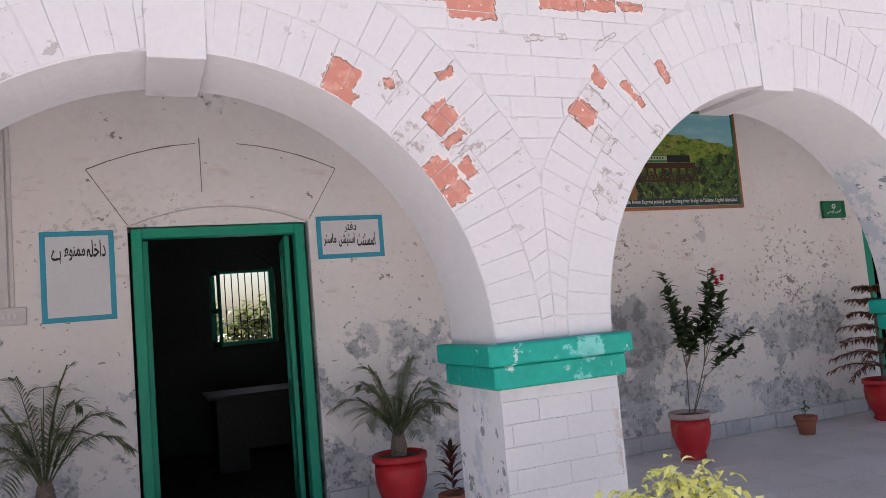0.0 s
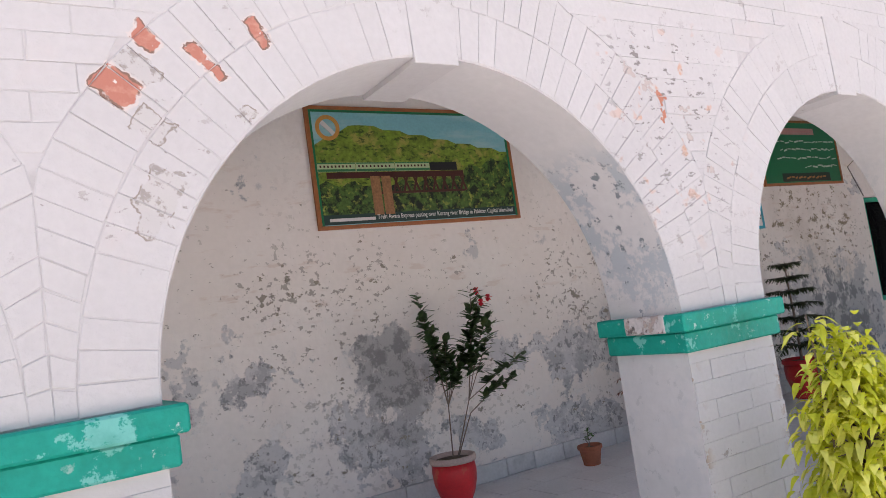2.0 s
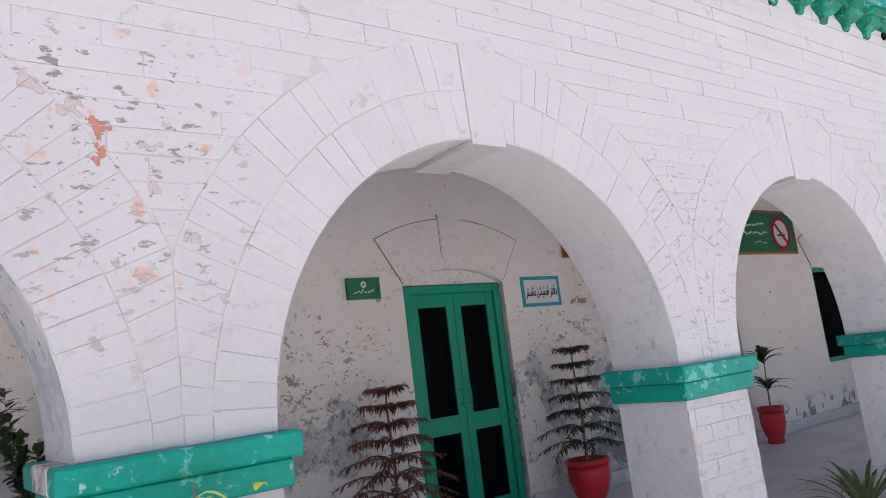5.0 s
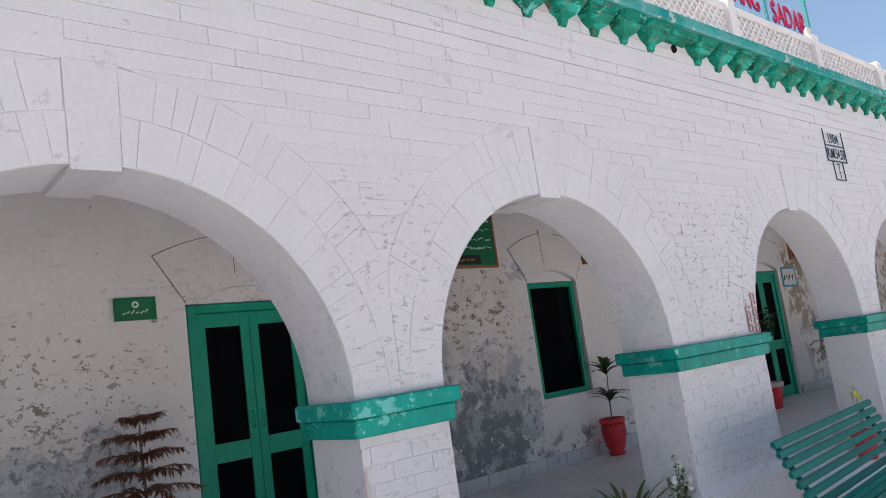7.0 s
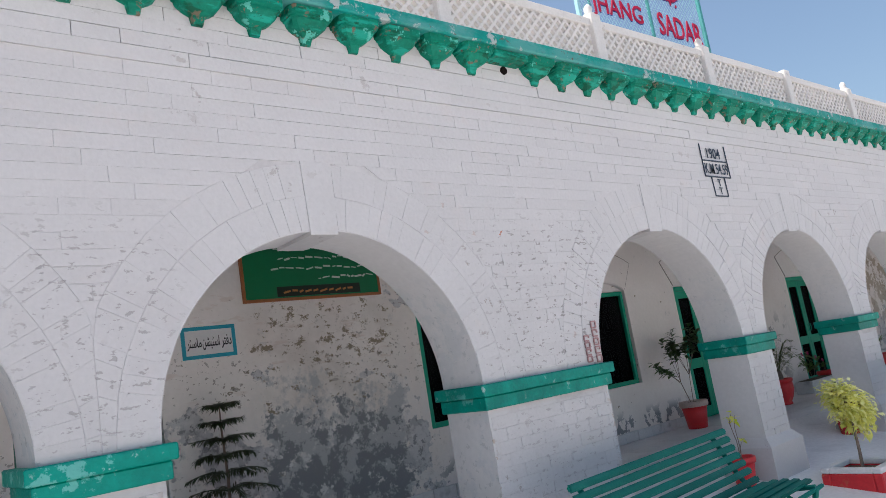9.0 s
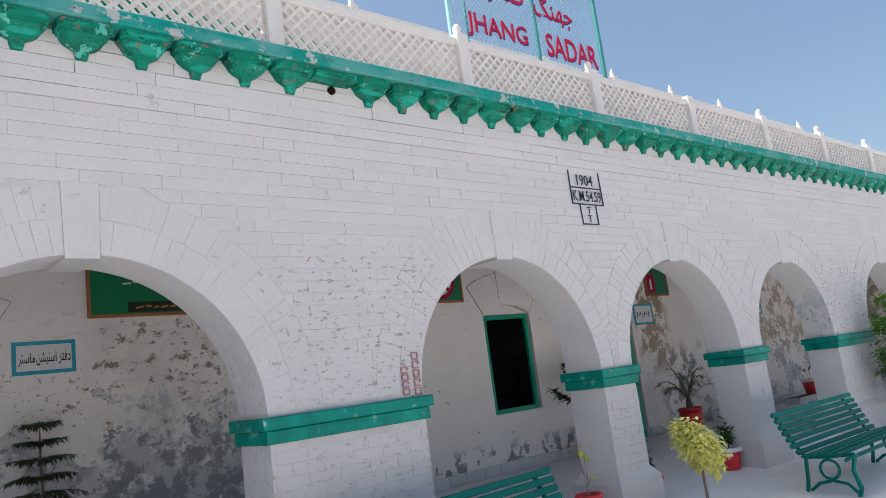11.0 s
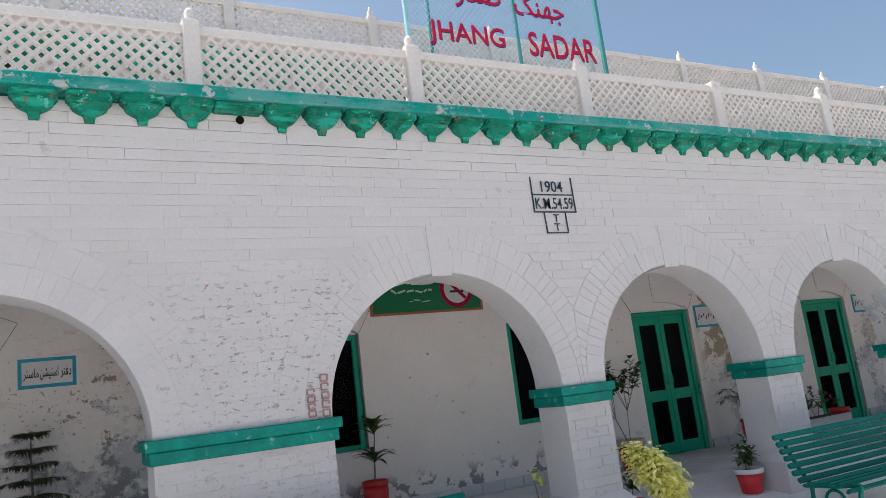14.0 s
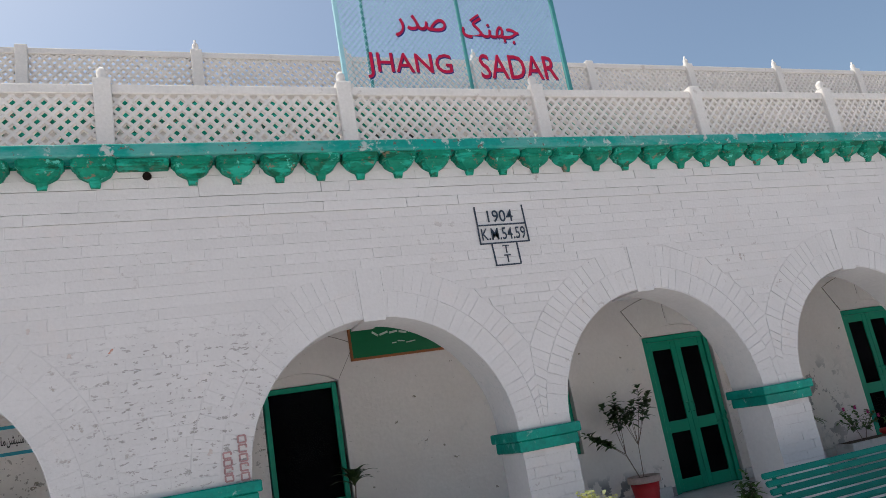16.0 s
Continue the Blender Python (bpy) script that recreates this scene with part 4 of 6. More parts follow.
for j in range(nz):
    z = 0.68 + j * cell_h
    prev = None
    for k in range(2 * nx + 1):
        x, zz = 0.03 + k * cell_w / 2, z + (cell_h if (k + j) % 2 else 0)
        cur = (bm.verts.new((x, 0.004, zz - wire)), bm.verts.new((x, 0.004, zz + wire)))
        if prev:
            bm.faces.new((prev[0], cur[0], cur[1], prev[1]))
        prev = cur
part("wire_mesh", bm, STEEL, sign)
URDU_JHANG = "\ufb93\ufee8\ufbad\ufe9f"
URDU_SADAR = "\ufead\ufeaa\ufebb"
for body, x, z, high, wide, note in (("JHANG", 0.235, 0.90, 0.285, 0.93, "crimson block letters"), ("SADAR", 1.49, 0.915, 0.285, 0.935, "crimson block letters"),
                                     (URDU_JHANG, 1.36, 1.33, 0.36, 0.68, "crimson Urdu lettering"), (URDU_SADAR, 0.60, 1.38, 0.26, 0.58, "crimson Urdu lettering")):
    text_part("lettering", body, x, -0.012, z, high, RED_PAINT, sign, note, width=wide, deep=0.012, weight=0.0)
    text_part("letter_shadow", body, x + 0.014, -0.0035, z - 0.008, high, NAVY_PAINT, sign, "navy painted shadow of the letters", width=wide, deep=0.006, weight=0.0)

# ---------- painted marks on the front ----------
mark = thing("painted_date_mark", 12.77, -0.013, 0, "black painted survey mark with date and distance on white brick", "wall mark")


def bar(name, x0, z0, x1, z1, w, mat, parent, deep=0.003, weight=0.004):
    """A straight painted stroke between two points."""
    dx, dz = x1 - x0, z1 - z0
    n = math.hypot(dx, dz)
    ux, uz = -dz / n * w / 2, dx / n * w / 2
    bm = bmesh.new()
    prism(bm, [(x0 + ux, z0 + uz), (x0 - ux, z0 - uz), (x1 - ux, z1 - uz), (x1 + ux, z1 + uz)], -deep, 0.004)
    return part(name, bm, mat, parent)


for q in ((0, 3.31, 0, 2.95), (0.49, 3.31, 0.50, 2.95), (0, 3.13, 0.49, 3.13), (0, 2.955, 0.5, 2.955), (0.11, 2.95, 0.12, 2.745), (0.365, 2.95, 0.37, 2.745), (0.11, 2.745, 0.37, 2.745)):
    bar("stroke", *q, 0.0125, SLATE_PAINT, mark)
text_part("lettering", "1904", 0.115, 0, 3.155, 0.115, SLATE_PAINT, mark, width=0.26, deep=0.003, weight=0.004)
text_part("lettering", "K.M.54.59", 0.025, 0, 2.985, 0.115, SLATE_PAINT, mark, width=0.45, deep=0.003, weight=0.004)
text_part("lettering", "T", 0.21, 0, 2.855, 0.075, SLATE_PAINT, mark, width=0.07, deep=0.003, weight=0.004)
text_part("lettering", "T", 0.21, 0, 2.765, 0.075, SLATE_PAINT, mark, width=0.07, deep=0.003, weight=0.004)
smear = thing("faded_stencil", 10.37, -0.013, 0, "faded red stencilled characters, unreadable, on white brick", "wall mark")
for col, (x, z0, z1) in enumerate(((0.0, 1.30, 1.52), (0.115, 1.29, 1.63))):
    n = 4 if col == 0 else 5
    for k in range(n):
        z = z0 + (z1 - z0) * k / n
        hh = (z1 - z0) / n * 0.75
        for q in ((x, z, x + 0.055, z), (x, z + hh, x + 0.055, z + hh), (x, z, x, z + hh), (x + 0.055, z + hh * (k % 2) * 0.5, x + 0.055, z + hh)):
            bar("stroke", *q, 0.013, FADED_RED, smear)

# ---------- doors ----------


def glazed_leaf(name, x0, x1, z0, z1, y, parent, lock=0.0):
    """A door leaf: stiles, rails, a tall upper pane and a short lower one."""
    lf = new(name)
    lf.parent = parent
    lf.location = (x0, y, 0)
    w, s = x1 - x0, 0.085
    zl, zm0, zm1, zt = z0 + 0.17, z0 + 0.80, z0 + 0.96, z1 - 0.12
    for b in ((0, s, z0, z1), (w - s, w, z0, z1)):
        part("stile", boxed(b[0], b[1], 0, 0.04, b[2], b[3], bevel=0.004), DOOR_GREEN, lf)
    for a, b in ((z0, zl), (zm0, zm1), (zt, z1)):
        part("rail", boxed(s, w - s, 0.002, 0.038, a, b, bevel=0.003), DOOR_GREEN, lf)
    for a, b in ((zl, zm0), (zm1, zt)):
        part("gauze_panel", boxed(s, w - s, 0.017, 0.022, a, b), GAUZE, lf)
    hx = w - 0.045 if lock > 0 else 0.045
    h = bmesh.new()
    tube(h, [(hx, 0, 1.06), (hx, -0.04, 1.07), (hx, -0.045, 1.13), (hx, -0.04, 1.19), (hx, 0, 1.2)], 0.008, 6)
    part("handle", h, DOOR_GREEN, lf)
    return lf


def door_frame(name, x0, x1, top, label):
    d = thing(name, x0, BACK + 0.03, 0, label, "door")
    d["kind"] = "structure"
    w = x1 - x0
    for a, b in ((0, 0.075), (w - 0.075, w)):
        part("jamb", boxed(a, b, 0, 0.12, 0, top, bevel=0.006), DOOR_GREEN, d)
    part("head", boxed(0.075, w - 0.075, 0.001, 0.119, top - 0.075, top, bevel=0.006), DOOR_GREEN, d)
    tym = bmesh.new()
    prism(tym, [(-0.02 + (w + 0.05) * k / 12, top + 0.012 + 0.136 * (1 - (2 * k / 12 - 1) ** 2)) for k in range(13)], 0.03, 0.1)
    part("tympanum", tym, PLASTER, d)
    return d, w


for name in ("door_2", "door_3", "door_4"):
    x0, x1, top = DOORS[name]
    d, w = door_frame(name, x0, x1, top, "closed green double door with dark gauze panels in a green frame")
    glazed_leaf("door_leaf", 0.077, w / 2 - 0.002, 0.012, top - 0.078, 0.03, d, 1)
    glazed_leaf("door_leaf", w / 2 + 0.002, w - 0.077, 0.012, top - 0.078, 0.03, d, -1)
    latch = bmesh.new()
    tube(latch, [(w - 0.16, 0.02, 0.86), (w - 0.05, -0.02, 0.90), (w - 0.02, -0.03, 0.94), (w - 0.03, -0.02, 1.0)], 0.009, 6)
    tube(latch, [(w - 0.05, -0.02, 0.90), (w - 0.01, -0.03, 0.82)], 0.007, 6)
    part("latch", latch, DOOR_GREEN, d)
x0, x1, top = DOORS["door_1"]
d, w = door_frame("door_1", x0, x1, top, "open green doorway into a dark office")
inner = new("door_leaf")
inner.parent = d
inner.location = (w - 0.10, 0.12, 0)
inner.rotation_euler = (0, 0, radians(84))
for a, b, z0, z1 in ((0, 0.08, 0.01, top - 0.08), (0.44, 0.52, 0.01, top - 0.08)):
    part("stile", boxed(a, b, 0, 0.04, z0, z1, bevel=0.004), DOOR_GREEN, inner)
for z0, z1 in ((0.01, 0.18), (0.80, 0.96), (top - 0.2, top - 0.08)):
    part("rail", boxed(0.08, 0.44, 0.002, 0.038, z0, z1), DOOR_GREEN, inner)
for z0, z1 in ((0.18, 0.80), (0.96, top - 0.2)):
    part("pane", boxed(0.08, 0.44, 0.017, 0.022, z0, z1), GLASS, inner)
left = new("door_leaf")
left.parent = d
left.location = (0.075, 0.12, 0)
left.rotation_euler = (0, 0, radians(93))
part("board", boxed(0, 0.5, -0.04, 0, 0.01, top - 0.08, bevel=0.004), DOOR_GREEN, left)
cur = bmesh.new()
pts = [(7.0 + 0.5 * k / 24, BACK + 0.2 + 0.018 * math.sin(k * 1.9)) for k in range(25)]
v0 = [cur.verts.new((x, y, 0.1)) for x, y in pts]
v1 = [cur.verts.new((x, y, 2.05)) for x, y in pts]
for k in range(24):
    cur.faces.new((v0[k], v0[k + 1], v1[k + 1], v1[k]))
cur = part("door_curtain", cur, CURTAIN, None)
tagged(cur, "brown-grey cloth curtain hanging behind the glass door", "curtain")

# ---------- windows ----------
for name, (x0, x1, z0, z1) in WINDOWS.items():
    wd = thing(name, x0, BACK + 0.03, 0, "green-framed window with dark gauze in the verandah wall", "window")
    wd["kind"] = "structure"
    w = x1 - x0
    for a, b in ((0, 0.06), (w - 0.06, w)):
        part("window_frame", boxed(a, b, 0, 0.1, z0, z1, bevel=0.005), DOOR_GREEN, wd)
    for a, b in ((z0, z0 + 0.06), (z1 - 0.06, z1)):
        part("window_frame", boxed(0.06, w - 0.06, 0.001, 0.099, a, b, bevel=0.005), DOOR_GREEN, wd)
    part("gauze_panel", boxed(0.06, w - 0.06, 0.045, 0.05, z0 + 0.06, z1 - 0.06), GAUZE, wd)
    tym = bmesh.new()
    prism(tym, [(-0.02 + (w + 0.05) * k / 12, z1 + 0.012 + 0.136 * (1 - (2 * k / 12 - 1) ** 2)) for k in range(13)], 0.03, 0.1)
    part("tympanum", tym, PLASTER, wd)
# barred office window in the rear wall
wd = thing("window_3", WX0, 6.86, 0, "small barred office window with green shutters folded in", "window")
wd["kind"] = "structure"
w = WX1 - WX0
for b in ((0, 0.05, WZ0, WZ1), (w - 0.05, w, WZ0, WZ1), (0.05, w - 0.05, WZ0, WZ0 + 0.05), (0.05, w - 0.05, WZ1 - 0.03, WZ1)):
    part("window_frame", boxed(b[0], b[1], 0, 0.08, b[2], b[3], bevel=0.004), DOOR_GREEN, wd)
for k in range(8):
    x = 0.05 + (w - 0.1) * (k + 0.5) / 8
    rod = bmesh.new()
    tube(rod, [(x, 0.05, WZ0 + 0.05), (x, 0.05, WZ1 - 0.03)], 0.007, 6)
    part("bar", rod, IRON, wd)
for x, a in ((0.0, -78), (w, -102)):
    sh = new("shutter")
    sh.parent = wd
    sh.location = (x, 0, 0)
    sh.rotation_euler = (0, 0, radians(a))
    for b in ((0, 0.05, WZ0, WZ1), (0.28, 0.33, WZ0, WZ1), (0.05, 0.28, WZ0, WZ0 + 0.06), (0.05, 0.28, WZ1 - 0.06, WZ1), (0.05, 0.28, 1.62, 1.68)):
        part("shutter_frame", boxed(b[0], b[1], -0.015, 0.015, b[2], b[3]), DOOR_GREEN, sh)
# head and sill share the rooms' painted-in shade colour
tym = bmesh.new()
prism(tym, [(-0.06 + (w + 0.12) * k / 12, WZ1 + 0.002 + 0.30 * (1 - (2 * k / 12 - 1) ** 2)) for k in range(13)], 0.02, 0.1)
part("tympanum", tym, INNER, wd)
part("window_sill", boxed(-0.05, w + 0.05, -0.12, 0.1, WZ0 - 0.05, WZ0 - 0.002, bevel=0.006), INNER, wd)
# office furniture seen dimly through the open door; the dimness is in the wood colour
WOOD = material("dark_office_wood", (0.015, 0.010, 0.008), 0.6, vary=0.3, scale=8)
desk = thing("office_desk", 0.9, 5.6, -0.01, "wooden office desk, its colour darkened to suit a dim room", "desk")
part("desktop", boxed(-0.75, 0.75, -0.4, 0.4, 0.73, 0.77, bevel=0.006), WOOD, desk)
for sx in (-0.66, 0.36):
    part("pedestal", boxed(sx, sx + 0.3, -0.34, 0.34, 0.0, 0.73, bevel=0.005), WOOD, desk)
part("modesty_panel", boxed(-0.36, 0.36, -0.3, -0.27, 0.2, 0.72), WOOD, desk)

# ---------- wall labels over the doors ----------
for x0, x1, t in ((-0.475, 0.775, 2.2), (6.90, 8.035, 2.155), (11.11, 11.99, 2.185), (14.23, 15.14, 2.185), (16.5, 17.66, 2.18), (20.45, 21.62, 2.17)):
    xc, hw = (x0 + x1) / 2, (x1 - x0) / 2
    bm = bmesh.new()
    low = [(x0 - 0.02 + (x1 - x0 + 0.05) * k / 12, t + 0.022 + 0.14 * (1 - (2 * k / 12 - 1) ** 2)) for k in range(13)]
    high = [(xc + (hw + 0.27) * (2 * k / 12 - 1), t + 0.42 + 0.20 * (1 - (2 * k / 12 - 1) ** 2)) for k in range(13)]
    for k in range(12):
        prism(bm, [low[k], low[k + 1], high[k + 1], high[k]], BACK - 0.012, BACK + 0.003)
    prism(bm, [(xc - 0.10, t + 0.17), (xc + 0.10, t + 0.17), (xc + 0.12, t + 0.665), (xc - 0.12, t + 0.665)], BACK - 0.018, BACK + 0.003)
    lab = part("plaster_arch", bm, PLASTER)
    tagged(lab, "flat plastered arch with a keystone over an opening", "plaster arch", kind="structure")
    # dark hairlines: cracks, and the shade along the raised edges drawn as lines
    bm = bmesh.new()
    for a, b in list(zip(high, high[1:])):
        if abs((a[0] + b[0]) / 2 - xc) > 0.12:
            dz = random.uniform(0.004, 0.009)
            prism(bm, [(a[0], a[1] - 0.001), (b[0], b[1] - 0.001), (b[0], b[1] + dz), (a[0], a[1] + dz)], BACK - 0.0135, BACK - 0.002)
    for s in (-1, 1):
        p, q = (low[0], high[0]) if s < 0 else (low[-1], high[-1])
        prism(bm, [(p[0], p[1]), (p[0] + 0.006, p[1]), (q[0] + 0.006, q[1]), (q[0], q[1])], BACK - 0.013, BACK - 0.002)
        if s > 0:
            continue
        prism(bm, [(xc + s * 0.12, t + 0.25), (xc + s * 0.126, t + 0.25), (xc + s * 0.126, t + 0.66), (xc + s * 0.12, t + 0.66)], BACK - 0.0135, BACK - 0.002)
    tagged(part("trim_crack", bm, CRACK_AND_EDGE), "dark hairlines round a plastered arch, cracks and painted shade at its raised edges", "crack", kind="structure")

# ---------- signs on the back wall ----------


def painted_sign(name, x0, x1, z0, z1, words, label, edge=SIGN_BLUE):
    s = thing(name, x0, BACK - 0.004, z0, label, "sign")
    w, h, e = x1 - x0, z1 - z0, 0.035
    part("panel", boxed(e, w - e, -0.006, 0.006, e, h - e), SIGN_WHITE, s)
    for b in ((0, w, 0, e), (0, w, h - e, h), (0, e, e, h - e), (w - e, w, e, h - e)):
        part("border", boxed(b[0], b[1], -0.011, 0.006, b[2], b[3], bevel=0.002), edge, s)
    for body, x, z, ww, hh in words:
        text_part("lettering", body, x, -0.006, z, hh, BLACK_PAINT, s, width=ww, deep=0.003, weight=0.013)
    return s


DAFTAR = "\ufead\ufe98\ufed3\u062f"
STATION = "\ufee6\ufeb8\ufbff\ufb69\ufeb3\u0627"
MASTER = "\ufead\ufb69\ufeb3\ufe8e\ufee3"
ASSISTANT = "\ufb67\ufee8\ufb69\ufeb4\ufeb3\u0627"
painted_sign("wall_notice", -1.05, -0.585, 1.565, 2.19, [("\u06d2\ufba8", 0.07, 0.40, 0.06, 0.10), ("\ufecc\u0648\ufee8\ufee4\ufee3", 0.15, 0.42, 0.13, 0.10), ("\ufba7\ufee0\ufea7\u0627\u062f", 0.29, 0.44, 0.12, 0.12)],
             "white painted notice with blue border and black Urdu words")
painted_sign("office_sign", 0.865, 1.405, 1.905, 2.24, [(DAFTAR, 0.22, 0.20, 0.10, 0.085), (MASTER, 0.05, 0.10, 0.10, 0.10), (STATION, 0.17, 0.09, 0.13, 0.11), (ASSISTANT, 0.32, 0.09, 0.15, 0.11)],
             "white sign with blue border and black Urdu lettering by a door")
painted_sign("office_sign", 8.30, 8.836, 1.895, 2.20, [(MASTER, 0.05, 0.08, 0.14, 0.12), (STATION, 0.20, 0.08, 0.17, 0.13), (DAFTAR, 0.39, 0.08, 0.10, 0.13)],
             "white sign with blue border and black Urdu lettering by a door")
for x0, x1, z0, z1 in ((17.80, 18.36, 1.87, 2.23), (21.87, 22.36, 1.87, 2.21)):
    s = painted_sign("office_sign", x0, x1, z0, z1, [], "small white sign with a blue border and black script")
    for k in range(7):
        a = 0.07 + 0.055 * k
        bar("stroke", a, 0.12 + 0.03 * (k % 3), a + 0.035, 0.22 - 0.03 * (k % 2), 0.014, BLACK_PAINT, s).location = (0, -0.008, 0)


def printed_board(name, x0, x1, z0, z1, label, edge=FRAME_BROWN, fill=BOARD_GREEN):
    s = thing(name, x0, BACK - 0.02, z0, label, "board")
    w, h, e = x1 - x0, z1 - z0, 0.03
    part("panel", boxed(e, w - e, -0.008, 0.012, e, h - e), fill, s)
    for b in ((0, w, 0, e), (0, w, h - e, h), (0, e, e, h - e), (w - e, w, e, h - e)):
        part("frame", boxed(b[0], b[1], -0.018, 0.016, b[2], b[3], bevel=0.003), edge, s)
    return s, w, h


def disc(bm, x, z, r0, r1, y0, y1, sides=40):
    """A flat ring (or a disc, with r0 = 0) that faces -y."""
    for k in range(sides):
        a, b = 2 * math.pi * k / sides, 2 * math.pi * (k + 1) / sides
        cs = [(x + r1 * math.cos(a), z + r1 * math.sin(a)), (x + r1 * math.cos(b), z + r1 * math.sin(b))]
        cs += [(x + r0 * math.cos(b), z + r0 * math.sin(b)), (x + r0 * math.cos(a), z + r0 * math.sin(a))] if r0 else [(x, z)]
        prism(bm, cs, y0, y1)
    return bm


s, w, h = printed_board("notice_board", 8.955, 10.63, 2.39, 3.21, "dark green notice board with pale lines of Urdu text")
part("heading_bar", boxed(0.5, 1.2, -0.011, -0.007, 0.64, 0.72), material("pink_heading", (0.5, 0.26, 0.24), 0.5, bump=0), s)
for r in range(4):
    x = 1.60
    while x > 0.42 + 0.12 * (r == 3) * 4:
        ww = random.uniform(0.03, 0.10)
        z = 0.55 - 0.105 * r + random.uniform(-0.008, 0.008)
        bar("text_stroke", x - ww, z + random.uniform(-0.012, 0.012), x, z + random.uniform(-0.012, 0.012), random.uniform(0.01, 0.022), BOARD_TEXT, s).location = (0, -0.009, 0)
        x -= ww + random.uniform(0.012, 0.03)
x = 1.30
part("footer_band", boxed(0.38, 1.40, -0.010, -0.007, 0.045, 0.15), material("black_footer", (0.008, 0.02, 0.012), 0.4, bump=0), s)
while x > 0.48:
    ww = random.uniform(0.03, 0.09)
    bar("text_stroke", x - ww, 0.09 + random.uniform(-0.015, 0.015), x, 0.10, 0.02, GOLD, s).location = (0, -0.011, 0)
    x -= ww + 0.025
part("emblem", disc(bmesh.new(), 0.16, 0.66, 0.055, 0.085, -0.012, -0.007, 24), GOLD, s)

s, w, h = printed_board("no_smoking_board", 12.205, 13.86, 2.395, 3.02, "dark green board with a red and white no-smoking sign")
part("roundel", disc(bmesh.new(), 1.27, 0.30, 0.0, 0.235, -0.011, -0.007), SIGN_WHITE, s)
bm = disc(bmesh.new(), 1.27, 0.30, 0.19, 0.25, -0.0145, -0.0105)
part("red_ring", bm, RED_PAINT, s)
bar("red_slash", 1.14, 0.43, 1.40, 0.17, 0.045, RED_PAINT, s).location = (0, -0.013, 0)
part("cigarette", boxed(1.17, 1.38, -0.0125, -0.0105, 0.255, 0.285), BLACK_PAINT, s)
for r, (a, b) in enumerate(((0.30, 0.85), (0.30, 0.90), (0.55, 0.86))):
    x = b
    while x > a:
        ww = random.uniform(0.05, 0.13)
        z = 0.42 - 0.12 * r
        bar("text_stroke", x - ww, z + random.uniform(-0.03, 0.03), x, z + random.uniform(-0.03, 0.03), 0.026 if r < 2 else 0.014, BOARD_TEXT, s).location = (0, -0.009, 0)
        x -= ww + 0.02

s, w, h = printed_board("name_plate", 6.30, 6.625, 2.055, 2.238, "small dark green name plate with pale script", edge=BOARD_GREEN)
for k in range(6):
    bar("text_stroke", 0.06 + 0.035 * k, 0.05 + 0.01 * (k % 2), 0.085 + 0.035 * k, 0.06 + 0.012 * (k % 3), 0.01, BOARD_TEXT, s).location = (0, -0.009, 0)
part("emblem", disc(bmesh.new(), 0.163, 0.125, 0.012, 0.028, -0.012, -0.007, 16), BOARD_TEXT, s)
s, w, h = printed_board("small_poster", 18.25, 18.95, 2.36, 2.92, "small dark framed poster with a red figureless print", edge=FRAME_BROWN)
part("red_print", boxed(0.06, 0.30, -0.011, -0.007, 0.06, 0.4), RED_PAINT, s)
part("white_print", boxed(0.14, 0.2, -0.014, -0.010, 0.12, 0.3), SIGN_WHITE, s)

# ---------- railway picture ----------
P_SKY = material("printed_sky", (0.22, 0.52, 0.58), 0.35, vary=0.12, scale=1.2, bump=0)
layer(P_SKY, noise_mask(P_SKY, 2.5, 0.5, 0.7, 5, stretch=(0.5, 1, 2)), (0.42, 0.62, 0.64))
P_HILL = material("printed_hillside", (0.18, 0.27, 0.035), 0.35, vary=0.6, scale=9, grain=34, bump=0)
layer(P_HILL, noise_mask(P_HILL, 8, 0.52, 0.62, 6), (0.36, 0.33, 0.08))
layer(P_HILL, noise_mask(P_HILL, 16, 0.52, 0.60, 8, 0.7, stretch=(0.7, 1, 1.5), shift=(3, 0, 3)), (0.035, 0.07, 0.012))
P_TREES = material("printed_trees", (0.07, 0.14, 0.03), 0.35, vary=0.6, scale=12, grain=40, bump=0)
layer(P_TREES, noise_mask(P_TREES, 9, 0.47, 0.55, 8, 0.7), (0.006, 0.014, 0.008))
layer(P_TREES, noise_mask(P_TREES, 18, 0.54, 0.66, 7, 0.65, shift=(5, 0, 0)), (0.36, 0.40, 0.08))
P_STEEL = material("printed_girder", (0.07, 0.018, 0.016), 0.35, vary=0.3, bump=0)
P_STONE = material("printed_pier", (0.30, 0.15, 0.07), 0.35, vary=0.4, scale=20, bump=0)
P_TRAIN = material("printed_coaches", (0.46, 0.56, 0.34), 0.35, vary=0.15, bump=0)
P_STRIPE = material("printed_green_stripe", (0.04, 0.20, 0.08), 0.35, vary=0.15, bump=0)
s, w, h = printed_board("railway_picture", 3.235, 5.215, 2.20, 3.20, "framed print of a green train on a girder bridge", edge=FRAME_BROWN, fill=P_SKY)
ridge = [(0.05 + 1.88 * k / 24, 0.86 - 0.9 * max(0, 0.2 - k / 24) - 0.30 * max(0, k / 24 - 0.2) + 0.012 * math.sin(k * 2.1)) for k in range(25)]
bm = bmesh.new()
for a, b in zip(ridge, ridge[1:]):
    prism(bm, [(a[0], 0.05), (b[0], 0.05), b, a], -0.0095, -0.0075)
part("hill_print", bm, P_HILL, s)
bm = bmesh.new()
low = [(0.05 + 1.88 * k / 30, (0.36 if k < 15 else 0.36 + 0.22 * ((k - 15) / 15)) + 0.03 * math.sin(k * 1.7)) for k in range(31)]
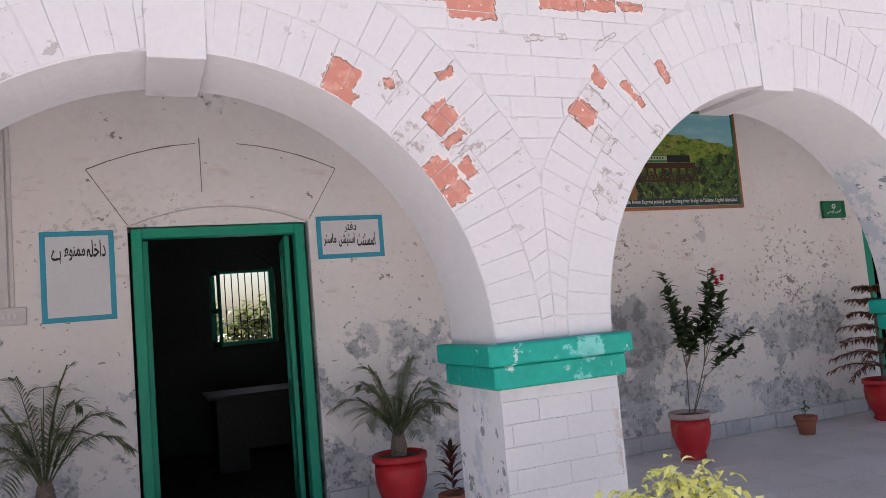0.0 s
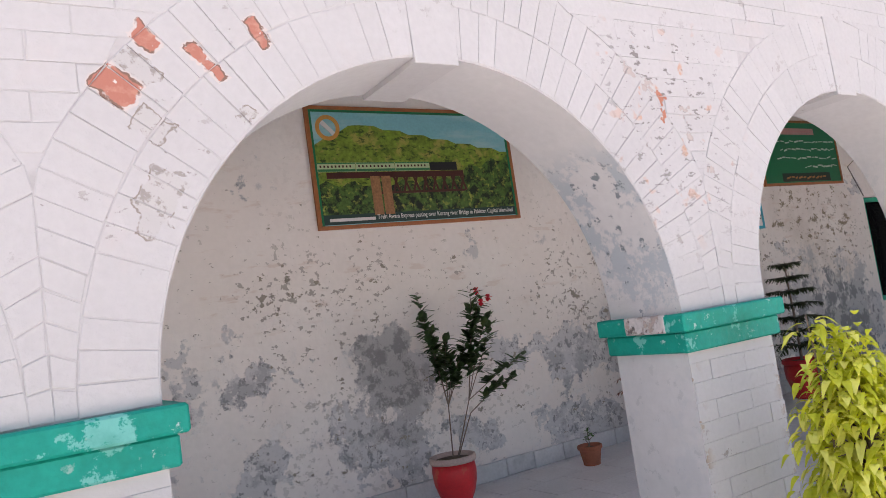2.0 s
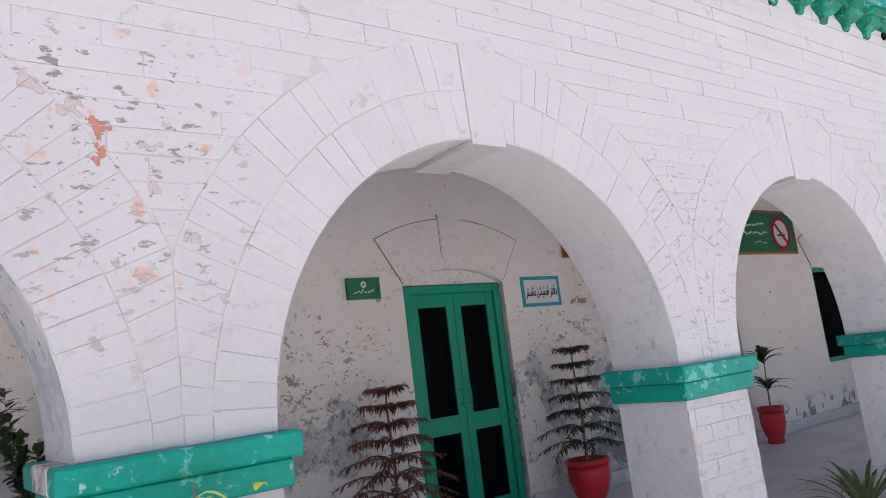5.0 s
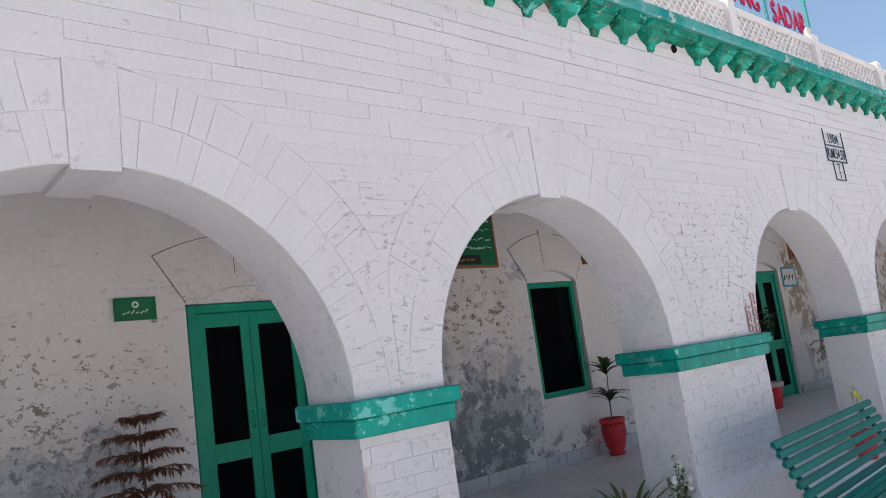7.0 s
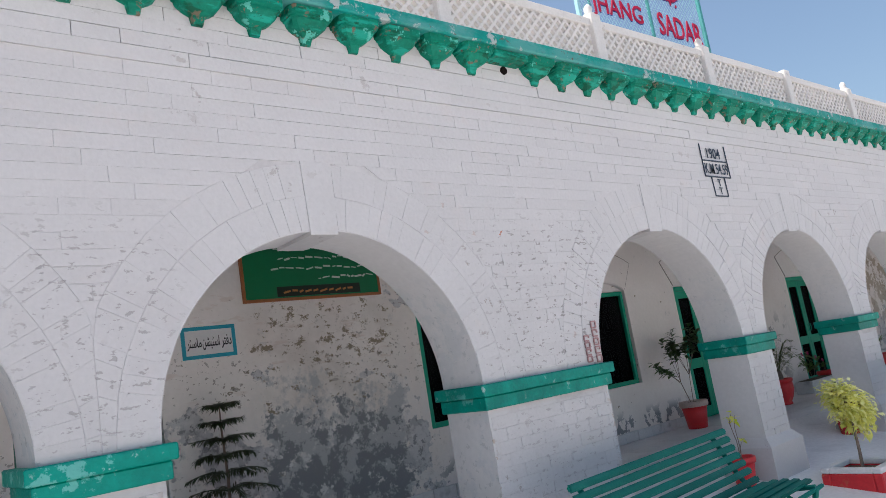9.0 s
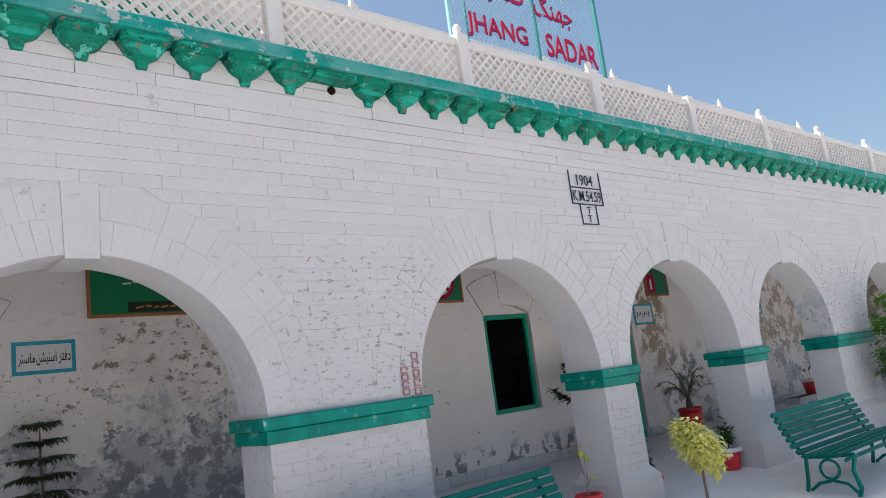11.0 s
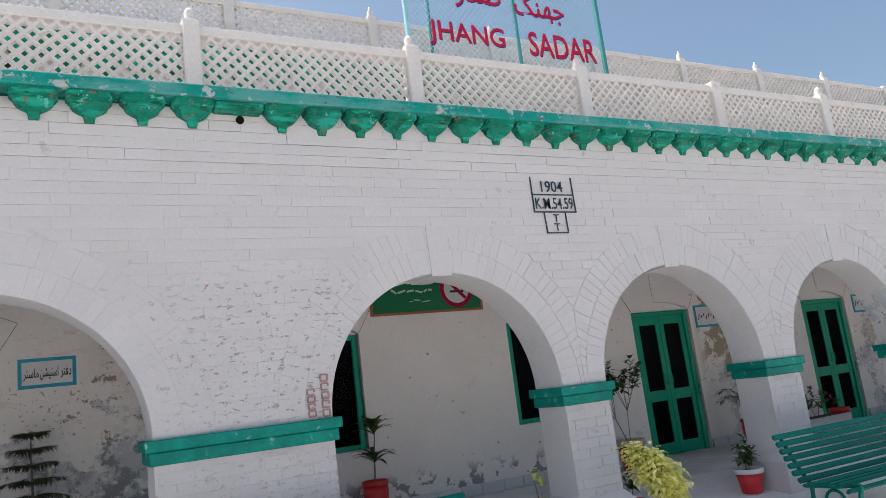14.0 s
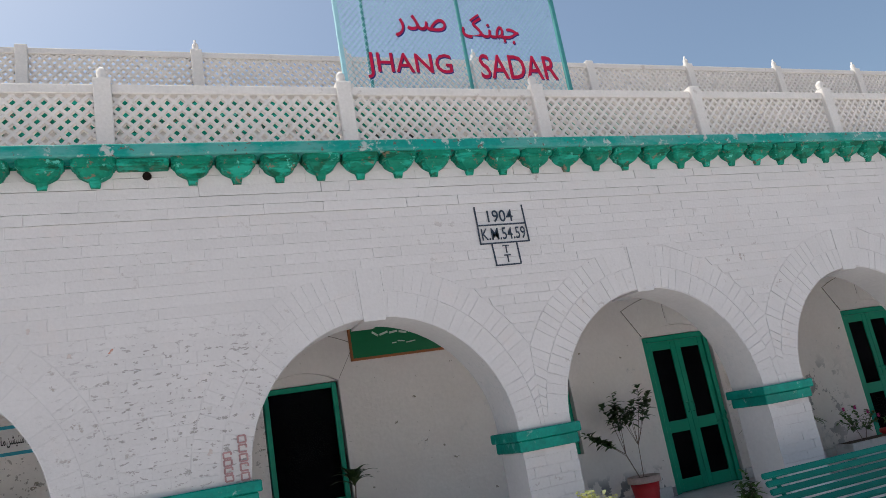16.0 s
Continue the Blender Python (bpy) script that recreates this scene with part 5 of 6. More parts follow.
for a, b in zip(low, low[1:]):
    prism(bm, [(a[0], 0.05), (b[0], 0.05), b, a], -0.0110, -0.0090)
part("tree_print", bm, P_TREES, s)
part("girder_print", boxed(0.12, 1.42, -0.0130, -0.0105, 0.405, 0.455), P_STEEL, s)
bm = bmesh.new()
for k in range(9):
    a = 0.60 + 0.095 * k
    prism(bm, [(a, 0.28), (a + 0.02, 0.28), (a + 0.065, 0.41), (a + 0.045, 0.41)], -0.0130, -0.0105)
    prism(bm, [(a + 0.06, 0.28), (a + 0.08, 0.28), (a + 0.035, 0.41), (a + 0.015, 0.41)], -0.0128, -0.0105)
prism(bm, [(0.58, 0.27), (1.40, 0.27), (1.45, 0.29), (0.58, 0.29)], -0.0131, -0.0105)
part("truss_print", bm, P_STEEL, s)
for a in (0.50, 0.60):
    part("pier_print", boxed(a, a + 0.085, -0.0135, -0.0105, 0.10, 0.42), P_STONE, s)
for a, b in ((0.05, 0.38), (0.385, 0.74), (0.745, 1.08)):
    part("coach_print", boxed(a, b, -0.0130, -0.0105, 0.46, 0.535), P_TRAIN, s)
    part("stripe_print", boxed(a + 0.002, b - 0.002, -0.0138, -0.0125, 0.462, 0.482), P_STRIPE, s)
    part("roof_print", boxed(a + 0.002, b - 0.002, -0.0138, -0.0125, 0.524, 0.534), P_STRIPE, s)
    for k in range(9):
        wx = a + 0.02 + (b - a - 0.04) * k / 9
        part("window_print", boxed(wx, wx + 0.014, -0.0140, -0.0125, 0.495, 0.512), P_STEEL, s)
part("engine_print", boxed(1.085, 1.36, -0.0130, -0.0105, 0.46, 0.53), BLACK_PAINT, s)
part("emblem", disc(bmesh.new(), 0.18, 0.82, 0.072, 0.105, -0.0140, -0.0105, 24), material("orange_print", (0.62, 0.30, 0.07), 0.4, bump=0), s)
bar("emblem_stroke", 0.13, 0.87, 0.23, 0.77, 0.035, SIGN_WHITE, s).location = (0, -0.012, 0)
for b in ((0.03, 0.05, 0.03, 0.97), (1.93, 1.95, 0.03, 0.97), (0.05, 1.93, 0.95, 0.97)):
    part("inner_border", boxed(b[0], b[1], -0.0125, -0.0078, b[2], b[3]), BOARD_GREEN, s)
part("caption_band", boxed(0.05, 1.93, -0.0125, -0.0105, 0.036, 0.115), material("caption_green", (0.02, 0.05, 0.045), 0.4, bump=0), s)
part("caption_bar", boxed(0.10, 0.50, -0.0135, -0.0115, 0.06, 0.085), SIGN_WHITE, s)
text_part("lettering", "Train Awam Express passing over Korang river Bridge in Pakistan Capital Islamabad", 0.52, -0.0125, 0.053, 0.05, SIGN_WHITE, s, width=1.38, deep=0.001)

# ---------- conduit and switch board ----------
sw = thing("switch_board", -1.36, BACK - 0.001, 1.57, "old switch board with surface conduit on the wall", "switch board")
part("board", boxed(0, 0.22, -0.03, 0, 0, 0.12, bevel=0.004), CONDUIT, sw)
for k in range(3):
    part("switch", boxed(0.07 + 0.035 * k, 0.095 + 0.035 * k, -0.038, -0.0301, 0.04, 0.08, bevel=0.003), SIGN_WHITE, sw)
part("conduit", boxed(0.06, 0.12, -0.02, 0, 0.12, 2.04, bevel=0.006), CONDUIT, sw)
part("conduit", boxed(0.125, 0.155, -0.015, 0, 0.12, 2.04, bevel=0.005), CONDUIT, sw)

# ---------- benches ----------


def bench(x, y, turn, label, length=1.78):
    b = thing("slatted_bench", x, y, ground_z(y - 0.25), label, "bench", "green platform benches", turn)
    h = length / 2
    # back: seven slats on a leaning, slightly curved line
    for k in range(7):
        s = k / 6
        yy, zz = 0.16 + 0.19 * s ** 0.8, 0.445 + 0.385 * s
        bm = boxed(-h, h, -0.014, 0.014, -0.0265, 0.0265, bevel=0.011, segments=2)
        o = part("back_slat", bm, BENCH_GREEN, b)
        o.location = (random.uniform(-0.008, 0.008), yy, zz)
        o.rotation_euler = (radians(-26 + 8 * s), random.uniform(-0.003, 0.003), 0)
    for k in range(6):
        s = k / 5
        o = part("seat_slat", boxed(-h, h, -0.033, 0.033, -0.014, 0.014, bevel=0.011, segments=2), BENCH_GREEN, b)
        o.location = (random.uniform(-0.008, 0.008), 0.10 - 0.42 * s, 0.405 + 0.035 * s - 0.05 * max(0, s - 0.85) / 0.15 + 0.01 * math.sin(5 * s))
        o.rotation_euler = (radians(4 - 40 * (k == 5)), 0, 0)
    for sx in (-h + 0.16, h - 0.16):
        end = new("cast_iron_end")
        end.parent = b
        end.location = (sx, 0, 0)
        for name, pts, r in (("back_leg", [(0, 0.20, 0), (0, 0.17, 0.15), (0, 0.15, 0.38), (0, 0.245, 0.52), (0, 0.40, 0.82)], 0.02),
                             ("front_leg", [(0, -0.31, 0), (0, -0.34, 0.08), (0, -0.30, 0.25), (0, -0.34, 0.40)], 0.022),
                             ("seat_bearer", [(0, 0.13, 0.38), (0, -0.1, 0.385), (0, -0.34, 0.41)], 0.018),
                             ("arch_stay", [(0, 0.15, 0.05), (0, 0.06, 0.12), (0, -0.08, 0.15), (0, -0.22, 0.12), (0, -0.30, 0.04)], 0.017)):
            bm = bmesh.new()
            tube(bm, pts, r, 8)
            part(name, bm, BENCH_GREEN, end)
        bm = bmesh.new()
        tube(bm, [(0, -0.07 + 0.095 * math.cos(a), 0.26 + 0.095 * math.sin(a)) for a in (2 * math.pi * k / 18 for k in range(19))], 0.015, 6)
        part("ring", bm, BENCH_GREEN, end)
    return b


bench(10.38, -0.84, 4.2, "green-painted slatted bench with cast ends against the wide pier", 2.16)
bench(15.66, -1.03, 0, "green-painted slatted bench with ring-pattern cast ends", 2.06)

# ---------- pots and plants ----------


def pot(name, x, y, z, r, h, label, shape="urn", mat=POT_RED, rim=None, category="plant pot", group="red plant pots"):
    """A plant pot: body, rim and soil. r: radius at the rim."""
    p = thing(name, x, y, z, label, category, group)
    if shape == "urn":
        prof = [(0.60 * r, 0), (0.66 * r, 0.02 * h), (0.66 * r, 0.07 * h), (0.60 * r, 0.12 * h), (0.80 * r, 0.28 * h), (0.97 * r, 0.52 * h), (1.0 * r, 0.72 * h), (0.95 * r, 0.88 * h)]
    else:
        prof = [(0.66 * r, 0), (0.70 * r, 0.02 * h), (0.80 * r, 0.4 * h), (0.93 * r, 0.80 * h)]
    top = prof[-1]
    part("body", lathe(prof + [(top[0] - 0.01, top[1] - 0.002)], 32, 0.006), mat, p, smooth=True)
    z0 = top[1]
    part("rim", lathe([(top[0] - 0.012, z0 - 0.002), (1.03 * r, z0), (1.06 * r, z0 + 0.3 * (h - z0)), (1.05 * r, h - 0.004), (1.0 * r, h), (0.90 * r, h - 0.004), (0.88 * r, z0 + 0.01)], 32, 0.005), rim or mat, p, smooth=True)
    soil = lathe([(0.86 * r, z0 + 0.002), (0.86 * r, h - 0.03), (0.4 * r, h - 0.018), (0.02, h - 0.015)], 20)
    part("soil", soil, SOIL, p)
    return p


def stems_and_leaves(plant, paths, leaves, leaf_mat, bark=BARK, thick=0.012):
    bm = bmesh.new()
    for pts in paths:
        n = len(pts)
        tube(bm, pts, [thick * (1 - 0.75 * k / (n - 1)) for k in range(n)], 6)
    part("stem", bm, bark, plant)
    bm = bmesh.new()
    for q in leaves:
        leaf(bm, *q)
    part("foliage", bm, leaf_mat, plant)


def rand_dir(up=0.2):
    a, z = random.uniform(0, 2 * math.pi), random.uniform(-0.6, 0.8) + up
    return Vector((math.cos(a), math.sin(a), z)).normalized()


def shrub(name, x, y, z0, label, targets, mat, size=0.07, n=16, flowers=None, category="plant", reach=0.35, wide=0.45, droop=0.25):
    """Stems from one foot to the targets, with leaves along their upper part."""
    p = thing(name, x, y, z0, label, category)
    paths, leaves, tips = [], [], []
    across = sorted(q[0] for q in targets)
    split = across[len(across) // 2]
    for tx, ty, tz in targets:
        end = Vector((tx, ty, tz))
        side = Vector((random.uniform(-0.05, 0.05), random.uniform(-0.05, 0.05), 0))
        near = [q for q in targets if (q[0] < split) == (tx < split)]
        fork = Vector((sum(q[0] for q in near), sum(q[1] for q in near), sum(q[2] for q in near))) / len(near)
        fork = Vector((fork.x * 0.4, fork.y * 0.4, min(fork.z * 0.42, tz * 0.6)))
        pts = [Vector((fork.x * 0.1, fork.y * 0.1, -0.06)), fork, fork.lerp(end, 0.55) + side * 0.6 + Vector((0, 0, 0.04 * tz)), end]
        paths.append(pts)
        for k in range(n):
            s = 1 - reach * (k / n) ** 0.9
            a, b = (pts[2], pts[3]) if s > 0.72 else (pts[1], pts[2])
            f = (s - 0.72) / 0.28 if s > 0.72 else (s - 0.35) / 0.37
            c = a.lerp(b, max(0, min(1, f)))
            leaves.append((c, rand_dir(0.25), size * random.uniform(0.7, 1.25), size * wide * random.uniform(0.8, 1.2), droop))
        tips.append(end)
    stems_and_leaves(p, paths, leaves, mat, thick=0.0055)
    if flowers:
        fm, picks = flowers
        for k in picks:
            bm = bmesh.new()
            c = tips[k % len(tips)] + Vector((random.uniform(-0.05, 0.05), -0.03, random.uniform(-0.06, 0.04)))
            for j in range(6):
                a = j * math.pi / 3
                leaf(bm, c, (math.cos(a), -0.5, math.sin(a)), 0.04, 0.04, 0.1)
            part("flower", bm, fm, p)
    return p


def palm(x, y, z0, label, fronds=15, size=0.62, tall=0.66, mat=LEAF_PALM):
    p = thing("potted_palm", x, y, z0, label, "palm", "young palms")
    bm = lathe([(0.05, -0.05), (0.055, 0.0), (0.06, 0.08), (0.045, 0.16), (0.02, 0.2)], 10, 0.1)
    part("stump", bm, BARK, p)
    for k in range(fronds):
        a = 2.4 * k + random.uniform(-0.2, 0.2)
        lean = 0.25 + 0.75 * (k / fronds)
        d = Vector((math.cos(a), math.sin(a), 0))
        L = size * random.uniform(0.8, 1.1)
        pts = [Vector((0, 0, 0.12)) + d * (L * (0.15 + 0.85 * lean) * s) + Vector((0, 0, tall * (1.12 - 0.55 * lean) * (1.9 * s - (0.7 + 0.95 * lean) * s * s))) for s in (0, 0.2, 0.4, 0.6, 0.8, 1.0)]
        bm = bmesh.new()
        tube(bm, pts, [0.006, 0.005, 0.004, 0.003, 0.002, 0.001], 4)
        for j in range(52):
            s = 0.12 + 0.88 * (j // 2) / 26
            f = s * 5
            i = min(4, int(f))
            c = pts[i].lerp(pts[i + 1], f - i)
            t = (pts[i + 1] - pts[i]).normalized()
            o = t.cross(Vector((0, 0, 1))).normalized() * (1 if j % 2 else -1)
            leaf(bm, c, t * 0.75 + o * 0.9 + Vector((0, 0, 0.25)), 0.21 * (1.1 - 0.5 * s) * random.uniform(0.8, 1.1), 0.012, 0.45, 0.3, 2)
        part("frond", bm, mat, p)
    return p


def araucaria(x, y, z0, label, top, mat, wide=0.55):
    p = thing("potted_araucaria", x, y, z0, label, "conifer", "potted araucarias")
    bm = bmesh.new()
    tube(bm, [(0, 0, -0.06), (0.01, 0, top * 0.4), (-0.005, 0, top * 0.8), (0, 0, top)], [0.016, 0.013, 0.009, 0.004], 7)
    part("trunk", bm, BARK, p)
    tiers = 7
    for t in range(tiers):
        z = top * (0.16 + 0.80 * t / (tiers - 1))
        L = wide * (1.0 - 0.62 * t / (tiers - 1)) * random.uniform(0.92, 1.08)
        if t == tiers - 1:
            L = 0.16
        for k in range(6):
            a = k * math.pi / 3 + t * 0.4 + random.uniform(-0.15, 0.15)
            d = Vector((math.cos(a), math.sin(a), 0))
            pts = [Vector((0, 0, z)) + d * L * s + Vector((0, 0, L * ((0.22 * t / tiers - 0.02) * s + 0.10 * math.sin(3.1 * s) * (1 - t / tiers) - 0.14 * (1 - t / tiers) * s * s))) for s in (0, 0.25, 0.5, 0.75, 1)]
            bm = bmesh.new()
            tube(bm, pts, [0.006, 0.0055, 0.005, 0.0045, 0.002], 5)
            for j in range(48):
                s = 0.12 + 0.88 * (j // 2) / 24
                f = s * 4
                i = min(3, int(f))
                c = pts[i].lerp(pts[i + 1], f - i)
                tt = (pts[i + 1] - pts[i]).normalized()
                o = tt.cross(Vector((0, 0, 1))) * (1 if j % 2 else -1)
                leaf(bm, c, tt * 0.6 + o * random.uniform(0.4, 1.0) + Vector((0, 0, random.uniform(-0.8, 0.35))), 0.085 * (1.15 - 0.5 * s) * random.uniform(0.7, 1.2), 0.015, 0.2, 0.3, 2)
            part("branch", bm, mat, p)
    return p


def crown_tree(name, x, y, label, centre, radii, n, size, mat, lean=(0, 0), width=0.36, droop=0.7, category="tree", skew=0.0, taper=0.0):
    """A small ornamental tree: stem, limbs and a crown of many arched leaves in clumps."""
    z0 = ground_z(y)
    p = thing(name, x, y, z0, label, category)
    c = Vector(centre) - Vector((x, y, z0))
    bm = bmesh.new()
    foot = Vector((lean[0], lean[1], -0.03))
    tube(bm, [foot, foot.lerp(c, 0.45) + Vector((0.015, 0, 0)), c], [0.018, 0.014, 0.009], 8)
    clumps = []
    for k in range(max(10, n // 12)):
        d = Vector((random.gauss(0, 1), random.gauss(0, 1), random.gauss(0, 1))).normalized() * random.uniform(0.55, 1.0)
        q = c + Vector((d.x * radii[0] * (1 - taper * d.z) - skew * d.z * radii[2], d.y * radii[1] * (1 - taper * d.z), d.z * radii[2]))
        clumps.append((q, d))
        tube(bm, [c + Vector((0, 0, -radii[2] * 0.5 * random.random())), c.lerp(q, 0.5) + Vector((0, 0, 0.02)), q], [0.006, 0.004, 0.002], 4)
    part("trunk", bm, BARK, p)
    bm = bmesh.new()
    for k in range(n):
        q, d = random.choice(clumps)
        a = random.uniform(0, 2 * math.pi)
        out = d * 0.7 + Vector((math.cos(a), math.sin(a), random.uniform(-0.1, 0.6))) * 0.8
        s = q + Vector((random.gauss(0, 0.035), random.gauss(0, 0.035), random.gauss(0, 0.035)))
        leaf(bm, s, out, size * random.uniform(0.65, 1.2), size * width * random.uniform(0.8, 1.2), droop * random.uniform(0.6, 1.3), 0.25, 4)
    part("crown", bm, mat, p)
    return p


# verandah, first bay
pot("plant_pot", 1.25, 2.58, 0, 0.19, 0.43, "large red-painted urn pot on the verandah floor")
palm(1.25, 2.58, 0.39, "young feathery palm in a red pot", 17, 0.60, 0.62)
pot("plant_pot", -1.03, 2.58, 0, 0.19, 0.43, "large red-painted urn pot on the verandah floor")
palm(-1.03, 2.58, 0.41, "young feathery palm in a red pot", 16, 0.58, 0.80)
pot("plant_pot", 1.50, 2.22, 0, 0.10, 0.17, "small terracotta pot with a red-leaved plant", "cone", TERRA, group="terracotta pots")
cord = thing("red_leaved_plant", 1.50, 2.22, 0.15, "small wine-red cordyline in a terracotta pot", "plant")
bm = bmesh.new()
for k in range(26):
    a = k * 2.4
    leaf(bm, (0, 0, 0.02 + 0.011 * k), (math.cos(a), math.sin(a), 0.4 + 0.06 * k), 0.19, 0.035, 0.4)
part("foliage", bm, LEAF_WINE, cord)
# second bay
pot("plant_pot", 3.85, 2.53, 0, 0.165, 0.39, "red-painted urn pot with chipped pale rim", rim=POT_RIM)
shrub("hibiscus_bush", 3.85, 2.53, 0.36, "hibiscus with dark leaves and red flowers in a red pot",
      [(-0.10, 0.02, 1.22), (-0.14, -0.05, 1.08), (-0.02, 0.04, 0.98), (0.06, -0.05, 0.90), (0.12, 0.03, 0.74), (0.36, -0.02, 1.22), (0.50, 0.04, 1.16), (0.44, -0.08, 1.02), (0.54, 0.03, 0.94), (0.76, -0.04, 0.66), (0.72, 0.02, 0.50), (0.30, 0.05, 0.72), (0.42, 0.0, 1.10), (0.34, 0.05, 0.86)],
      LEAF_DARK, 0.098, 46, (PETAL_RED, (6, 5, 12)), reach=0.46, wide=0.52, category="shrub", droop=0.05)
pot("plant_pot", 5.25, 2.60, 0, 0.10, 0.165, "small bare terracotta pot with a tiny seedling", "cone", TERRA, group="terracotta pots")
shrub("seedling", 5.25, 2.60, 0.15, "tiny green seedling in a terracotta pot", [(0, 0, 0.14), (0.03, 0.02, 0.10), (-0.03, 0, 0.08)], LEAF_GREEN, 0.045, 8)
# third bay
pot("plant_pot", 8.42, 2.60, 0, 0.195, 0.42, "bright red urn pot beside the green door")
araucaria(8.42, 2.60, 0.38, "dark green potted araucaria with level tiers", 1.09, LEAF_ARA, 0.45)
pot("plant_pot", 6.28, 2.55, 0, 0.185, 0.40, "bright red urn pot beside the green door")
araucaria(6.28, 2.55, 0.36, "browned potted araucaria with drooping rusty branches", 0.97, LEAF_RUST, 0.52)
# fourth and fifth bay
pot("plant_pot", 11.94, 2.76, 0, 0.15, 0.44, "tall red urn pot on the verandah floor")


def dracaena(x, y, z0, label, top, mat=LEAF_GREEN):
    p = thing("potted_dracaena", x, y, z0, label, "plant")
    bm = bmesh.new()
    tube(bm, [(0, 0, -0.05), (0.02, 0, top * 0.4), (0.05, 0, top * 0.75)], [0.011, 0.009, 0.006], 6)
    part("cane", bm, BARK, p)
    bm = bmesh.new()
    for k in range(34):
        a = 2.4 * k
        whorl, lift = (0.30, 0.9) if k < 15 else (0.72, 1.5)
        leaf(bm, (0.05 * whorl, 0, top * whorl + 0.006 * (k % 15)), (math.cos(a), math.sin(a), lift * random.uniform(0.5, 1.2)), 0.43 * random.uniform(0.75, 1.1), 0.062, 0.5, 0.25, 5)
    part("foliage", bm, mat, p)
    return p


dracaena(11.94, 2.76, 0.40, "dark strap-leaved dracaena in a tall red pot", 0.78, LEAF_DARK)
pot("plant_pot", 15.70, 2.60, 0, 0.20, 0.40, "red tapered pot with a pale lip by the door", "cone", rim=POT_RIM)
shrub("potted_shrub", 15.70, 2.60, 0.37, "sparse dark-leaved shrub in a red pot by a door",
      [(-0.55, 0.12, 0.58), (-0.66, 0.10, 0.66), (-0.50, 0.05, 0.52), (-0.34, 0.12, 1.0), (-0.20, 0.0, 1.12), (-0.15, 0.15, 0.98), (0.0, -0.10, 1.0), (0.14, -0.12, 1.16), (0.24, -0.18, 1.05), (-0.24, 0.0, 0.85), (-0.05, 0.1, 0.92), (0.28, -0.1, 0.92), (-0.12, -0.1, 0.9)],
      LEAF_DARK, 0.115, 26, reach=0.32, wide=0.55, category="shrub")
pot("plant_pot", 17.82, 2.28, 0, 0.18, 0.42, "red urn pot on the far verandah floor")
palm(17.82, 2.28, 0.38, "feathery palm in a red pot against stained plaster", 13, 0.62, 0.66)
pot("plant_pot", 20.25, 2.6, 0, 0.16, 0.3, "red pot far along the verandah", "cone")
shrub("seedling", 20.25, 2.6, 0.27, "small green plant in a red pot", [(0, 0, 0.2), (0.06, 0, 0.16), (-0.06, 0.02, 0.15)], LEAF_GREEN, 0.08, 8)
box_ob = thing("planter_box", 22.3, 2.5, 0, "low concrete flower trough by the far door", "planter")
part("trough", boxed(-0.5, 0.5, -0.16, 0.16, 0, 0.12, bevel=0.01), SKIRT, box_ob)
part("soil", boxed(-0.46, 0.46, -0.12, 0.12, 0.1, 0.126), SOIL, box_ob)
pot("plant_pot", 22.75, 2.5, 0.126, 0.17, 0.3, "red pot with a pale rim on a trough", "cone", rim=POT_WHITE)
shrub("agave_plant", 22.75, 2.5, 0.39, "stiff spiky plant in a red pot", [(0.1, 0, 0.25), (-0.1, 0.03, 0.22), (0.02, -0.05, 0.3)], LEAF_GREEN, 0.2, 6, wide=0.15, droop=0.0)
trough = thing("flower_trough", 19.7, 2.55, 0, "concrete flower trough with low pink-flowered plants", "planter")
part("trough", boxed(-0.55, 0.55, -0.16, 0.16, 0, 0.22, bevel=0.01), SKIRT, trough)
part("soil", boxed(-0.5, 0.5, -0.12, 0.12, 0.2, 0.226), SOIL, trough)
shrub("flower_bush", 19.6, 2.55, 0.22, "leafy plants with pink flowers in a trough", [(-0.4, 0, 0.32), (-0.2, 0.05, 0.45), (0.0, 0.05, 0.5), (0.3, -0.05, 0.36), (0.15, 0, 0.42), (-0.15, -0.05, 0.34), (-0.3, 0.03, 0.42), (0.42, 0, 0.25)], LEAF_GREEN, 0.09, 22, (PETAL_PINK, (1, 3, 4, 2)), reach=0.7, category="shrub")

# in front of the arcade
crown_tree("lime_ficus", 3.98, -0.62, "lime-yellow ficus bush with arched glossy leaves", (3.97, -0.58, 0.62), (0.29, 0.25, 0.54), 3600, 0.062, LEAF_LIME, category="shrub", droop=1.1, width=0.52, skew=0.24, taper=0.5)
spire = thing("lime_ficus", 3.80, -0.50, ground_z(-0.5), "young lime-yellow ficus shoot beside the bush", "shrub")
stems_and_leaves(spire, [[(0, 0, -0.03), (0.0, 0, 0.7), (0.0, 0.01, 1.1), (-0.01, 0.02, 1.40)]],
                 [((random.gauss(0, 0.03), random.gauss(0, 0.03), random.uniform(0.80, 1.40)), rand_dir(0.4), random.uniform(0.06, 0.10), 0.034, 0.8, 0.25, 4) for k in range(80)], LEAF_LIME)
crown_tree("cream_croton", 1.15, -0.66, "cream variegated shrub with curled pale leaves", (1.15, -0.64, 0.66), (0.22, 0.19, 0.16), 900, 0.062, LEAF_CREAM, droop=1.0, width=0.5, category="shrub")
pot("plant_pot", 3.22, -0.12, ground_z(-0.12), 0.15, 0.30, "terracotta pot at the foot of a white pier", "cone", TERRA, group="terracotta pots")
